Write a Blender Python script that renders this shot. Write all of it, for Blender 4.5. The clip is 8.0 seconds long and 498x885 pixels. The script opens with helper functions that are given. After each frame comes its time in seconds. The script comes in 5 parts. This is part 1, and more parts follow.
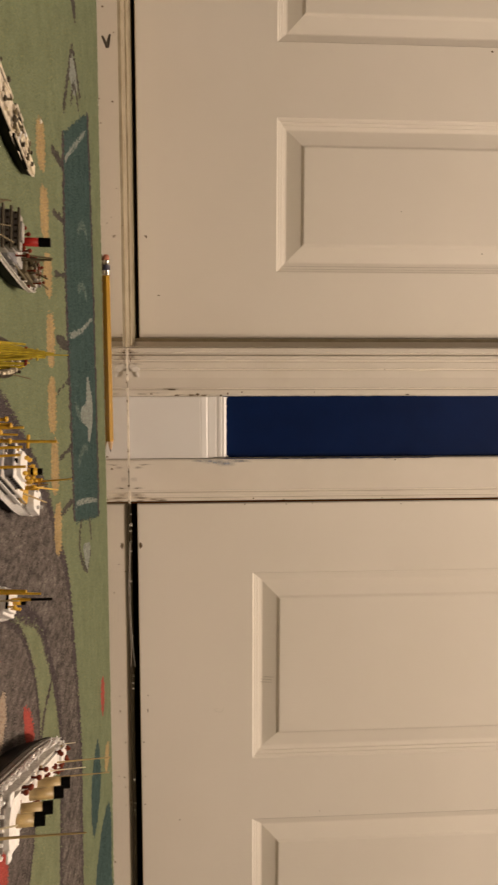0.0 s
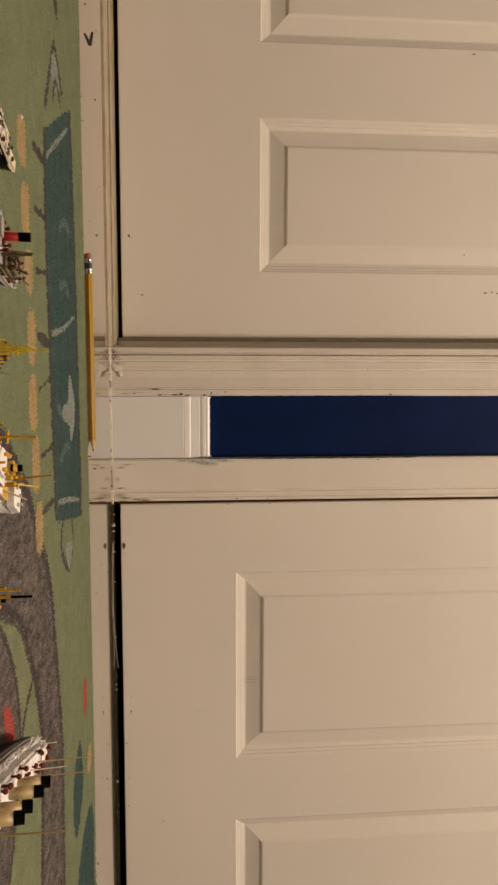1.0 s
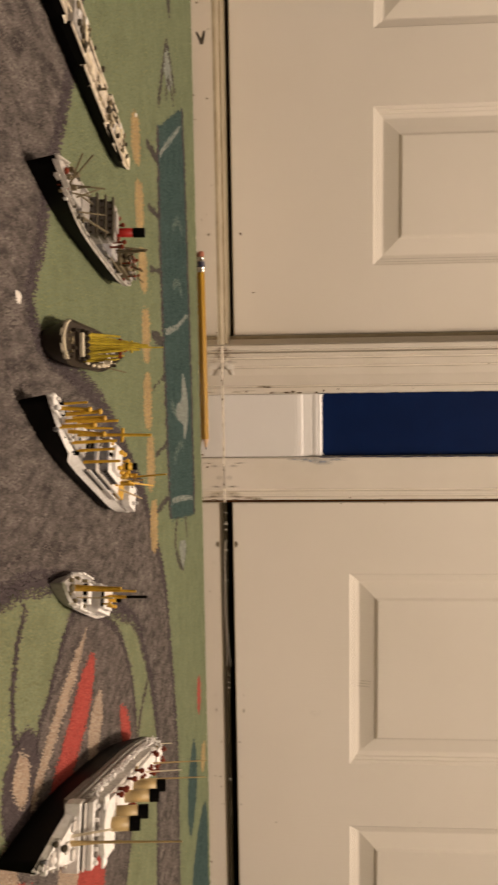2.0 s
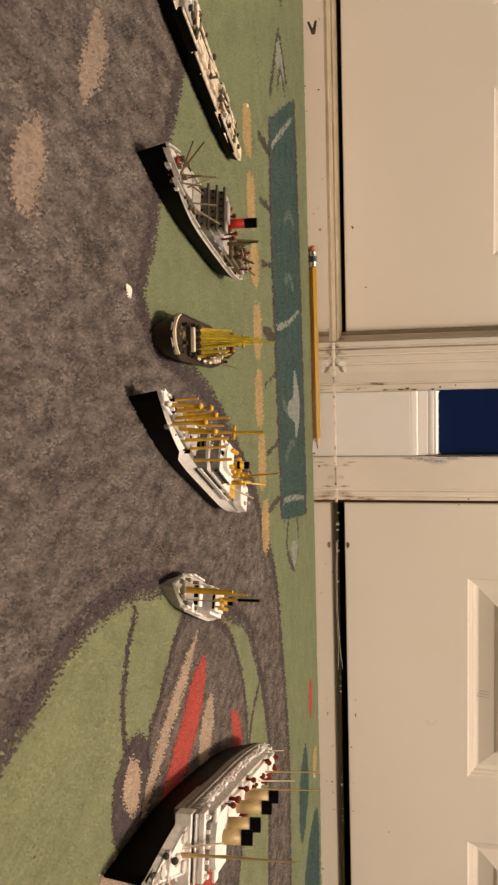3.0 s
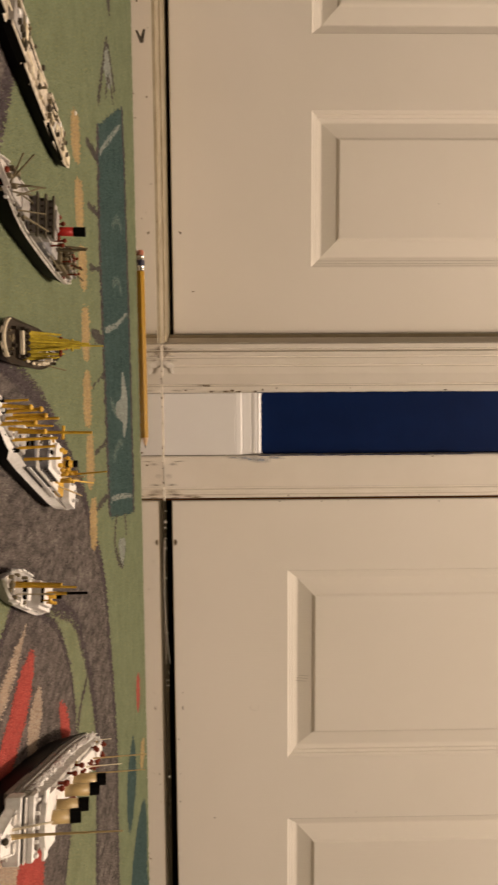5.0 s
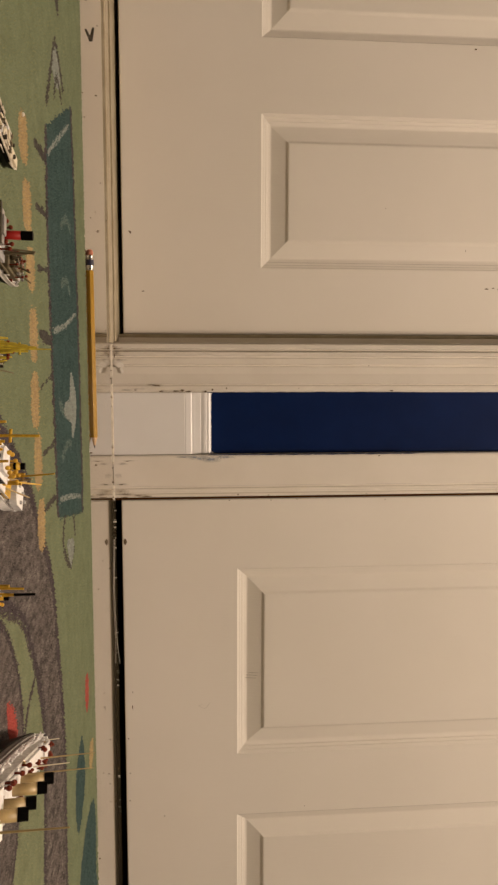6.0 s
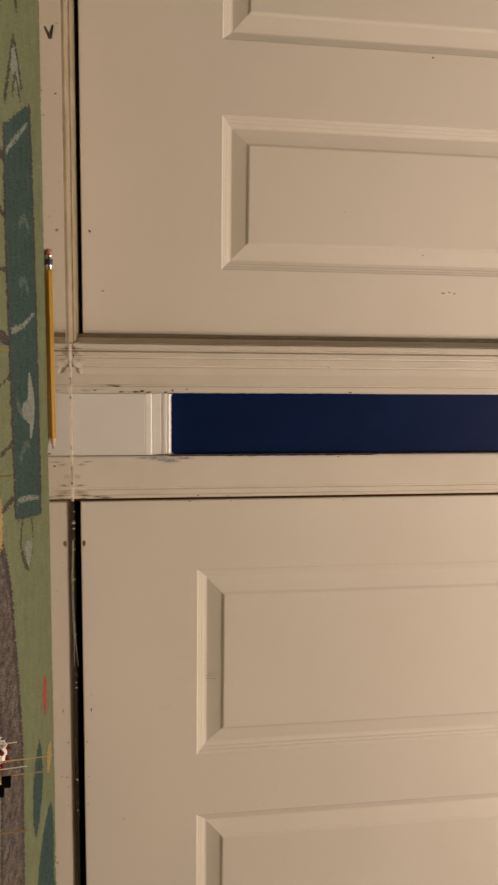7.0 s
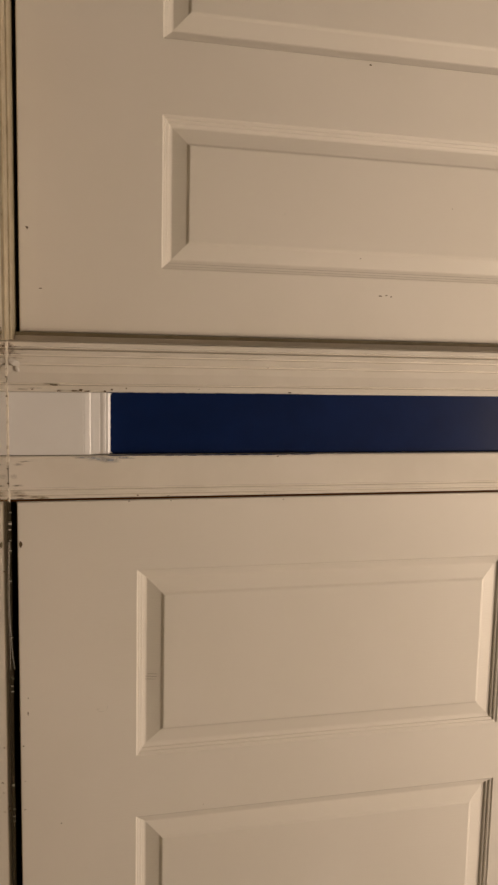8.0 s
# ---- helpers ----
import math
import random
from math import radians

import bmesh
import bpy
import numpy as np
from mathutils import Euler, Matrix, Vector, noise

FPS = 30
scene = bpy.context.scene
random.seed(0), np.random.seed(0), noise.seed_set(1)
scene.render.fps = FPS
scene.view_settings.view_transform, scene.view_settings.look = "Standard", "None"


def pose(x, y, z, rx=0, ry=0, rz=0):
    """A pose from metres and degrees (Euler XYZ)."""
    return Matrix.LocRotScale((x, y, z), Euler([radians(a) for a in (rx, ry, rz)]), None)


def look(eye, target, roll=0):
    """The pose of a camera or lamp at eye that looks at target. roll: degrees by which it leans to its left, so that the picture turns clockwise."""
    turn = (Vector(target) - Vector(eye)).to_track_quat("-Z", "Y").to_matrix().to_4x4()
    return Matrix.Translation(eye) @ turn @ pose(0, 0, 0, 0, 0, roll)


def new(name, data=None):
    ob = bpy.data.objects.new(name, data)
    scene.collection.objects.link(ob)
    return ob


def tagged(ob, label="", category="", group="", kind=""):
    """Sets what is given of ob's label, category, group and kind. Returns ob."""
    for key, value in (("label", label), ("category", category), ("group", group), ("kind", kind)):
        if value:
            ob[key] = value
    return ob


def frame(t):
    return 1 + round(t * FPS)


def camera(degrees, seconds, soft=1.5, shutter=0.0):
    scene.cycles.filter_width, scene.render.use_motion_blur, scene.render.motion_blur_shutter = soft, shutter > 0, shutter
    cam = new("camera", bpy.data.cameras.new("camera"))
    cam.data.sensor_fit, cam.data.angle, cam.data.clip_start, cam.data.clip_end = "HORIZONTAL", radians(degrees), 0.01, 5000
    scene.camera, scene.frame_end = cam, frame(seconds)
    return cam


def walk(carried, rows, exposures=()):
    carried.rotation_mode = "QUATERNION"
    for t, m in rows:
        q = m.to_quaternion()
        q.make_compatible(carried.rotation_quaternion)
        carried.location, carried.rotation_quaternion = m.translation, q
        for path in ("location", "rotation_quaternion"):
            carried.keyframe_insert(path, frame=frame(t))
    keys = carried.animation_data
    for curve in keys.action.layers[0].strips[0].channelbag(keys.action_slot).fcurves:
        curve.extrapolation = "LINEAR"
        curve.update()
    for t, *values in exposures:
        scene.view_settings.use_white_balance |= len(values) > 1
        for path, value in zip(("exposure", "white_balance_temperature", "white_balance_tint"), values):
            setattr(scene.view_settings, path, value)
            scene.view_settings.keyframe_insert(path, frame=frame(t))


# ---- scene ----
from mathutils import bvhtree

cam = camera(36.92, 8.0, soft=2.4, shutter=0.4)
walk(cam, [
    (0.0, look((-0.0486, -0.9671, 0.0911), (0.0630, 0.0245, 0.1567), 89.64)),
    (0.5, look((-0.0521, -0.9675, 0.0953), (0.0626, 0.0216, 0.1879), 89.70)),
    (1.0, look((-0.0463, -0.9668, 0.0922), (0.0632, 0.0234, 0.1787), 89.62)),
    (1.5, look((-0.0464, -0.9638, 0.0928), (0.0623, 0.0292, 0.1380), 89.61)),
    (1.7, look((-0.0458, -0.9601, 0.0917), (0.0646, 0.0338, 0.0985), 89.55)),
    (2.8, look((-0.0426, -0.9395, 0.0861), (0.0650, 0.0347, -0.1123), 89.49)),
    (3.0, look((-0.0427, -0.9396, 0.0860), (0.0660, 0.0330, -0.1196), 89.51)),
    (3.5, look((-0.0424, -0.9400, 0.0867), (0.0671, 0.0374, -0.0943), 89.51)),
    (4.0, look((-0.0429, -0.9419, 0.0869), (0.0684, 0.0403, -0.0645), 89.61)),
    (4.5, look((-0.0438, -0.9491, 0.0886), (0.0688, 0.0417, 0.0141), 89.61)),
    (5.0, look((-0.0449, -0.9601, 0.0897), (0.0682, 0.0333, 0.1105), 89.56)),
    (5.2, look((-0.0454, -0.9638, 0.0905), (0.0674, 0.0285, 0.1417), 89.60)),
    (6.3, look((-0.0489, -0.9680, 0.0919), (0.0671, 0.0208, 0.1850), 89.64)),
    (6.5, look((-0.0496, -0.9688, 0.0922), (0.0665, 0.0190, 0.1959), 89.71)),
    (7.0, look((-0.0487, -0.9703, 0.0918), (0.0661, 0.0134, 0.2299), 89.70)),
    (7.5, look((-0.0519, -0.9732, 0.0904), (0.0649, 0.0033, 0.2715), 89.69)),
    (8.0, look((-0.0479, -0.9743, 0.0948), (0.0648, -0.0038, 0.3082), 89.77)),
], exposures=[(0.0, -0.22), (1.0, -0.32), (1.7, -0.16), (2.8, 0.12), (4.0, 0.16), (5.2, -0.2), (6.5, -0.3), (8.0, -0.55)])

# ---- light ----
world = bpy.data.worlds.new("world")
scene.world = world
world.use_nodes = True
world.node_tree.nodes["Background"].inputs[0].default_value = (1.0, 0.85, 0.68, 1)
world.node_tree.nodes["Background"].inputs[1].default_value = 0.01

# main light from an unseen source, placed to suit shading and gloss
LAMP = (0.24, -1.15, 2.00)
LAMP_COLOUR = (1.0, 0.797, 0.622)
lamp_data = bpy.data.lights.new("pendant_bulb", "POINT")
lamp_data.shadow_soft_size, lamp_data.energy, lamp_data.color = 0.09, 144, LAMP_COLOUR
lamp = new("pendant_bulb", lamp_data)
lamp.location = LAMP


# ---- materials ----
def material(name, colour, rough=0.5, metal=0.0, second=None, scale=30.0, detail=6.0, bump=0.0, bump_scale=200.0,
             spread=(0.35, 0.65), stretch=(1, 1, 1), rough_var=0.0, coat=0.0, fine=0.0, fine_scale=600.0, fray=False, specular=0.5, even=False, tufts=0.0, film=False):
    """Principled surface, two scales of noise in colour, relief from a finer noise."""
    m = bpy.data.materials.new(name)
    m.use_nodes = True
    nt = m.node_tree
    b = nt.nodes["Principled BSDF"]
    b.inputs["Roughness"].default_value = rough
    b.inputs["Metallic"].default_value = metal
    b.inputs["Specular IOR Level"].default_value = specular
    b.inputs["Coat Weight"].default_value = coat
    tc = nt.nodes.new("ShaderNodeTexCoord")
    mp = nt.nodes.new("ShaderNodeMapping")
    mp.inputs["Scale"].default_value = stretch
    nt.links.new(tc.outputs["Object"], mp.inputs["Vector"])
    n1 = nt.nodes.new("ShaderNodeTexNoise")
    n1.inputs["Scale"].default_value, n1.inputs["Detail"].default_value = scale, detail
    nt.links.new(tc.outputs["Object"] if even else mp.outputs[0], n1.inputs["Vector"])
    ramp = nt.nodes.new("ShaderNodeValToRGB")
    second = second or tuple(c * 0.86 for c in colour)
    ramp.color_ramp.elements[0].position, ramp.color_ramp.elements[1].position = spread
    ramp.color_ramp.elements[0].color, ramp.color_ramp.elements[1].color = (*second, 1), (*colour, 1)
    nt.links.new(n1.outputs[0], ramp.inputs[0])
    last = ramp.outputs[0]
    if fine:
        n3 = nt.nodes.new("ShaderNodeTexNoise")
        n3.inputs["Scale"].default_value, n3.inputs["Detail"].default_value = fine_scale, 3
        nt.links.new(mp.outputs[0], n3.inputs["Vector"])
        mr = nt.nodes.new("ShaderNodeMapRange")
        mr.inputs[1].default_value, mr.inputs[2].default_value = 0.3, 0.7
        mr.inputs[3].default_value, mr.inputs[4].default_value = 1 - fine, 1 + fine
        nt.links.new(n3.outputs[0], mr.inputs[0])
        mx = nt.nodes.new("ShaderNodeVectorMath")
        mx.operation = "MULTIPLY"
        nt.links.new(last, mx.inputs[0])
        nt.links.new(mr.outputs[0], mx.inputs[1])
        last = mx.outputs[0]
    if tufts:
        # every tuft of yarn has taken the dye a little differently
        gm = nt.nodes.new("ShaderNodeNewGeometry")
        tr = nt.nodes.new("ShaderNodeMapRange")
        tr.inputs[3].default_value, tr.inputs[4].default_value = 1 - tufts, 1 + tufts
        nt.links.new(gm.outputs["Random Per Island"], tr.inputs[0])
        tx = nt.nodes.new("ShaderNodeVectorMath")
        tx.operation = "MULTIPLY"
        nt.links.new(last, tx.inputs[0])
        nt.links.new(tr.outputs[0], tx.inputs[1])
        last = tx.outputs[0]
    nt.links.new(last, b.inputs["Base Color"])
    if fray:
        # yarns of the neighbouring colour show through along the border of a print
        at = nt.nodes.new("ShaderNodeAttribute")
        at.attribute_name = "fray"
        n4 = nt.nodes.new("ShaderNodeTexNoise")
        n4.inputs["Scale"].default_value, n4.inputs["Detail"].default_value = 480, 3
        nt.links.new(mp.outputs[0], n4.inputs["Vector"])
        m4 = nt.nodes.new("ShaderNodeMapRange")
        m4.inputs[1].default_value, m4.inputs[2].default_value = 0.30, 0.70
        nt.links.new(n4.outputs[0], m4.inputs[0])
        sb = nt.nodes.new("ShaderNodeMath")
        sb.operation = "SUBTRACT"
        nt.links.new(m4.outputs[0], sb.inputs[0])
        nt.links.new(at.outputs["Fac"], sb.inputs[1])
        m5 = nt.nodes.new("ShaderNodeMapRange")
        m5.inputs[1].default_value, m5.inputs[2].default_value = -0.34, 0.34
        nt.links.new(sb.outputs[0], m5.inputs[0])
        nt.links.new(m5.outputs[0], b.inputs["Alpha"])
    if film:
        # a thin worn film: it fades out to its border and in soft patches
        at = nt.nodes.new("ShaderNodeAttribute")
        at.attribute_name = "fray"
        n4 = nt.nodes.new("ShaderNodeTexNoise")
        n4.inputs["Scale"].default_value, n4.inputs["Detail"].default_value = 210, 2
        nt.links.new(tc.outputs["Object"], n4.inputs["Vector"])
        m4 = nt.nodes.new("ShaderNodeMapRange")
        m4.inputs[1].default_value, m4.inputs[2].default_value, m4.inputs[3].default_value, m4.inputs[4].default_value = 0.30, 0.60, 0.25, 1.0
        nt.links.new(n4.outputs[0], m4.inputs[0])
        sb = nt.nodes.new("ShaderNodeMapRange")
        sb.inputs[1].default_value, sb.inputs[2].default_value = 1.0, 0.0
        nt.links.new(at.outputs["Fac"], sb.inputs[0])
        ml = nt.nodes.new("ShaderNodeMath")
        ml.operation = "MULTIPLY"
        nt.links.new(m4.outputs[0], ml.inputs[0])
        nt.links.new(sb.outputs[0], ml.inputs[1])
        nt.links.new(ml.outputs[0], b.inputs["Alpha"])
    if rough_var:
        rr = nt.nodes.new("ShaderNodeMapRange")
        rr.inputs[3].default_value, rr.inputs[4].default_value = rough - rough_var, rough + rough_var
        nt.links.new(n1.outputs[0], rr.inputs[0])
        nt.links.new(rr.outputs[0], b.inputs["Roughness"])
    if bump:
        n2 = nt.nodes.new("ShaderNodeTexNoise")
        n2.inputs["Scale"].default_value, n2.inputs["Detail"].default_value = bump_scale, 4
        nt.links.new(mp.outputs[0], n2.inputs["Vector"])
        bp = nt.nodes.new("ShaderNodeBump")
        bp.inputs["Strength"].default_value, bp.inputs["Distance"].default_value = bump, 0.001
        nt.links.new(n2.outputs[0], bp.inputs["Height"])
        nt.links.new(bp.outputs[0], b.inputs["Normal"])
    return m


DOOR_PAINT = material("door_paint", (0.80, 0.755, 0.69), 0.24, second=(0.77, 0.725, 0.655), scale=4, bump=0.15, bump_scale=70,
                      stretch=(9, 1, 0.4), rough_var=0.04, even=True)
TRIM_PAINT = material("trim_paint", (0.80, 0.75, 0.68), 0.23, second=(0.75, 0.70, 0.625), scale=14, bump=0.08, bump_scale=60, rough_var=0.06)
BASE_PAINT = material("baseboard_paint", (0.83, 0.82, 0.82), 0.33, second=(0.80, 0.785, 0.775), scale=10, bump=0.05, bump_scale=80)
BLUE_PAINT = material("blue_wall_paint", (0.0042, 0.0155, 0.074), 0.22, second=(0.0034, 0.0130, 0.062), scale=20, bump=0.12, bump_scale=120, specular=0.35)
# dark tone picked for weak, warm bounce off the unseen walls
ROOM_PAINT = material("room_wall_paint", (0.040, 0.033, 0.030), 0.6, scale=8, bump=0.1, bump_scale=80)
CEILING_PAINT = material("ceiling_paint", (0.78, 0.75, 0.70), 0.8, scale=8, bump=0.1, bump_scale=80)
FLOOR_GLOSS = material("polished_floor", (0.21, 0.172, 0.108), 0.07, second=(0.175, 0.143, 0.088), scale=9, bump=0.01, bump_scale=40, rough_var=0.02, specular=1.0, coat=1.0)
THRESHOLD = material("yellowed_shaded_trim", (0.44, 0.38, 0.27), 0.32, second=(0.34, 0.285, 0.19), scale=40, bump=0.1, bump_scale=90)
CAULK = material("caulk", (0.60, 0.54, 0.45), 0.55, scale=90, bump=0.3, bump_scale=300)
CLEAR_CAULK = material("pale_caulk", (0.80, 0.76, 0.70), 0.22, scale=90, bump=0.3, bump_scale=300)
GRIME = material("grime", (0.13, 0.088, 0.045), 0.8, scale=300)
GAP_SHADE = material("gap_shade_brown", (0.062, 0.024, 0.007), 0.9, scale=300, specular=0.05)
HUSK = material("dark_husk", (0.035, 0.025, 0.014), 0.7, scale=300)
GAP_DARK = material("dark_gap_backing", (0.02, 0.018, 0.015), 0.9, scale=30)
RUBBER_BLACK = material("black_plastic", (0.015, 0.015, 0.015), 0.5, scale=50)

GREEN_PILE = material("green_pile", (0.172, 0.190, 0.098), 0.95, second=(0.138, 0.152, 0.078), scale=60, bump=0.35, bump_scale=600, fine=0.15, fine_scale=650, stretch=(1, 0.52, 1), specular=0.06)
FIELD_PILE = material("green_island_pile", (0.180, 0.192, 0.106), 0.95, second=(0.142, 0.152, 0.084), scale=70, bump=0.35, bump_scale=600, fine=0.22, fine_scale=650, stretch=(1, 0.52, 1), specular=0.06, fray=True)
GREY_PILE = material("grey_pile", (0.128, 0.108, 0.099), 0.95, second=(0.058, 0.048, 0.047), scale=280, detail=4, bump=0.6, bump_scale=500, fine=0.32, fine_scale=560, spread=(0.28, 0.74), stretch=(1, 0.52, 1), specular=0.06, fray=True)
DARK_PILE = material("dark_outline_pile", (0.074, 0.060, 0.061), 0.95, second=(0.044, 0.035, 0.038), scale=260, bump=0.35, bump_scale=700, fine=0.3, fine_scale=900, stretch=(1, 0.52, 1), specular=0.06, fray=True)
RED_PILE = material("red_pile", (0.31, 0.054, 0.044), 0.95, second=(0.25, 0.045, 0.036), scale=200, bump=0.35, bump_scale=700, fine=0.22, fine_scale=800, stretch=(1, 0.52, 1), specular=0.06, fray=True)
BEIGE_PILE = material("beige_pile", (0.30, 0.225, 0.165), 0.95, second=(0.235, 0.175, 0.13), scale=200, bump=0.35, bump_scale=700, fine=0.18, fine_scale=800, stretch=(1, 0.52, 1), specular=0.06, fray=True)
SAND_PILE = material("sand_pile", (0.235, 0.186, 0.152), 0.95, second=(0.175, 0.138, 0.117), scale=200, bump=0.35, bump_scale=700, fine=0.25, fine_scale=800, stretch=(1, 0.52, 1), specular=0.06, fray=True)
PEACH_PILE = material("peach_pile", (0.335, 0.245, 0.140), 0.95, second=(0.25, 0.195, 0.110), scale=150, bump=0.35, bump_scale=700, fine=0.18, fine_scale=800, stretch=(1, 0.52, 1), specular=0.06, fray=True)
TEAL_PILE = material("teal_pile", (0.050, 0.086, 0.078), 0.95, second=(0.036, 0.066, 0.062), scale=110, bump=0.35, bump_scale=700, fine=0.28, fine_scale=800, stretch=(1, 0.52, 1), specular=0.06, fray=True)
PALE_PILE = material("pale_print", (0.20, 0.21, 0.185), 0.95, second=(0.15, 0.165, 0.145), scale=200, bump=0.4, bump_scale=700, fine=0.18, fine_scale=800, stretch=(1, 0.52, 1), specular=0.06, fray=True)
MID_PILE = material("grey_green_print", (0.070, 0.063, 0.055), 0.95, second=(0.050, 0.045, 0.041), scale=220, bump=0.35, bump_scale=700, fine=0.15, fine_scale=800, stretch=(1, 0.52, 1), specular=0.06, fray=True)
FAINT_PILE = material("faint_print", (0.090, 0.120, 0.105), 0.95, scale=200, bump=0.4, bump_scale=700, fine=0.18, fine_scale=800, stretch=(1, 0.52, 1), specular=0.06, fray=True)

# the same dyes on standing tufts of yarn: base colour, second colour, difference from tuft to tuft
YARNS = {}
for flat, colour, second, blotch, differ in (
        (GREEN_PILE, (0.166, 0.187, 0.115), (0.143, 0.161, 0.098), 40, 0.08), (FIELD_PILE, (0.184, 0.203, 0.126), (0.148, 0.160, 0.095), 60, 0.08),
        (GREY_PILE, (0.150, 0.128, 0.115), (0.062, 0.052, 0.050), 260, 0.24), (DARK_PILE, (0.088, 0.071, 0.073), (0.052, 0.042, 0.046), 200, 0.22),
        (RED_PILE, (0.37, 0.082, 0.068), (0.29, 0.066, 0.055), 120, 0.12), (BEIGE_PILE, (0.37, 0.295, 0.235), (0.29, 0.230, 0.183), 120, 0.12),
        (SAND_PILE, (0.25, 0.196, 0.158), (0.19, 0.148, 0.124), 120, 0.2), (PEACH_PILE, (0.37, 0.258, 0.125), (0.30, 0.212, 0.105), 120, 0.15),
        (TEAL_PILE, (0.052, 0.080, 0.077), (0.037, 0.061, 0.060), 90, 0.14), (PALE_PILE, (0.25, 0.262, 0.238), (0.19, 0.205, 0.188), 150, 0.15),
        (MID_PILE, (0.078, 0.070, 0.062), (0.056, 0.050, 0.046), 150, 0.22), (FAINT_PILE, (0.104, 0.138, 0.121), (0.09, 0.118, 0.104), 150, 0.2)):
    YARNS[flat.name] = material(flat.name + "_yarn", (colour[0] * 0.965, colour[1], colour[2]), 0.95, second=(second[0] * 0.965, second[1], second[2]), scale=blotch, detail=4, spread=(0.38, 0.63) if flat is GREY_PILE else (0.30, 0.72), stretch=(1, 0.42, 1) if flat is GREY_PILE else (1, 1, 1), specular=0.05, tufts=differ, fine=0.20 if flat is GREY_PILE else 0.08, fine_scale=85)

SHIP_BLACK = material("ship_black_paint", (0.0032, 0.0028, 0.0025), 0.55, scale=300, specular=0.05)
SHIP_GREY = material("ship_grey_paint", (0.43, 0.42, 0.41), 0.5, scale=300, fine=0.1, specular=0.15)
SHIP_DECK = material("ship_grey_deck", (0.44, 0.42, 0.40), 0.6, scale=400, fine=0.15, fine_scale=1500)
SHIP_WHITE = material("ship_white_paint", (0.90, 0.89, 0.88), 0.45, second=(0.78, 0.76, 0.74), scale=500, fine=0.05)
SHIP_PALE = material("ship_pale_grey", (0.64, 0.61, 0.57), 0.5, second=(0.46, 0.43, 0.40), scale=500, fine=0.12)
SHIP_SHADE = material("ship_shade_grey", (0.25, 0.225, 0.205), 0.55, second=(0.20, 0.18, 0.165), scale=500, fine=0.12, specular=0.2)
SHIP_BROWN = material("ship_brown_deck", (0.034, 0.025, 0.017), 0.55, scale=300, specular=0.15)
SHIP_RED = material("ship_red_paint", (0.32, 0.02, 0.015), 0.42, scale=300, specular=0.15)
SHIP_RUST = material("ship_rust_red", (0.17, 0.028, 0.012), 0.5, scale=300, specular=0.15)
SHIP_YELLOW = material("ship_yellow_paint", (0.74, 0.45, 0.03), 0.45, scale=400, second=(0.56, 0.31, 0.02))
SHIP_OLIVE = material("ship_olive_yellow", (0.52, 0.40, 0.04), 0.45, scale=400, second=(0.36, 0.27, 0.03), specular=0.15)
SHIP_BUFF = material("ship_buff_paint", (0.46, 0.335, 0.15), 0.45, scale=400)
SHIP_POST = material("ship_olive_grey", (0.17, 0.14, 0.085), 0.5, scale=400, specular=0.15)
SHIP_HULL_BROWN = material("ship_dark_brown_hull", (0.052, 0.042, 0.029), 0.45, scale=300, specular=0.15)
SHIP_BEIGE = material("ship_weathered_beige", (0.66, 0.60, 0.50), 0.5, second=(0.40, 0.34, 0.26), scale=420, fine=0.16, fine_scale=1400)
SHIP_SLATE = material("ship_slate_grey", (0.20, 0.20, 0.215), 0.5, second=(0.14, 0.14, 0.15), scale=500, fine=0.1, specular=0.2)
SHIP_LEAD = material("ship_lead_grey", (0.36, 0.34, 0.32), 0.5, second=(0.25, 0.235, 0.22), scale=500, fine=0.12, specular=0.2)
SHIP_BAR = material("ship_dark_olive", (0.060, 0.050, 0.034), 0.5, scale=400, specular=0.15)
SHIP_CREAM = material("ship_cream", (0.72, 0.64, 0.48), 0.45, scale=400)

PENCIL_YELLOW = material("pencil_paint", (0.42, 0.232, 0.004), 0.30, scale=60, second=(0.39, 0.214, 0.004), specular=0.2)
PENCIL_WOOD = material("pencil_wood", (0.62, 0.42, 0.24), 0.7, scale=200)
GRAPHITE = material("graphite", (0.05, 0.05, 0.055), 0.35, scale=200)
FERRULE = material("ferrule_metal", (0.78, 0.76, 0.72), 0.22, metal=1.0, scale=200)
FERRULE_BAND = material("ferrule_band", (0.02, 0.02, 0.05), 0.4, scale=200)
ERASER = material("eraser_rubber", (0.42, 0.16, 0.10), 0.85, scale=300, fine=0.1)
LINT = material("lint_white", (0.78, 0.74, 0.68), 0.9, scale=300)
LAMP_METAL = material("lamp_metal", (0.7, 0.68, 0.62), 0.3, metal=1.0)
GLOW = bpy.data.materials.new("lamp_glass")
GLOW.use_nodes = True
GLOW.node_tree.nodes["Principled BSDF"].inputs["Emission Color"].default_value = (*LAMP_COLOUR, 1)
GLOW.node_tree.nodes["Principled BSDF"].inputs["Emission Strength"].default_value = 6


# ---- mesh helpers ----
def part(name, bm, mat, parent=None, label=""):
    me = bpy.data.meshes.new(name)
    bm.to_mesh(me)
    bm.free()
    me.materials.append(mat)
    ob = new(name, me)
    if parent is not None:
        ob.parent = parent
    if label:
        ob["label"] = label
    return ob


def smooth(ob):
    for p in ob.data.polygons:
        p.use_smooth = True
    return ob


def thing(name, x, y, z, rz, label, category, group=""):
    e = new(name)
    e.matrix_world = pose(x, y, z, 0, 0, rz)
    e.empty_display_size = 0.02
    return tagged(e, label, category, group)


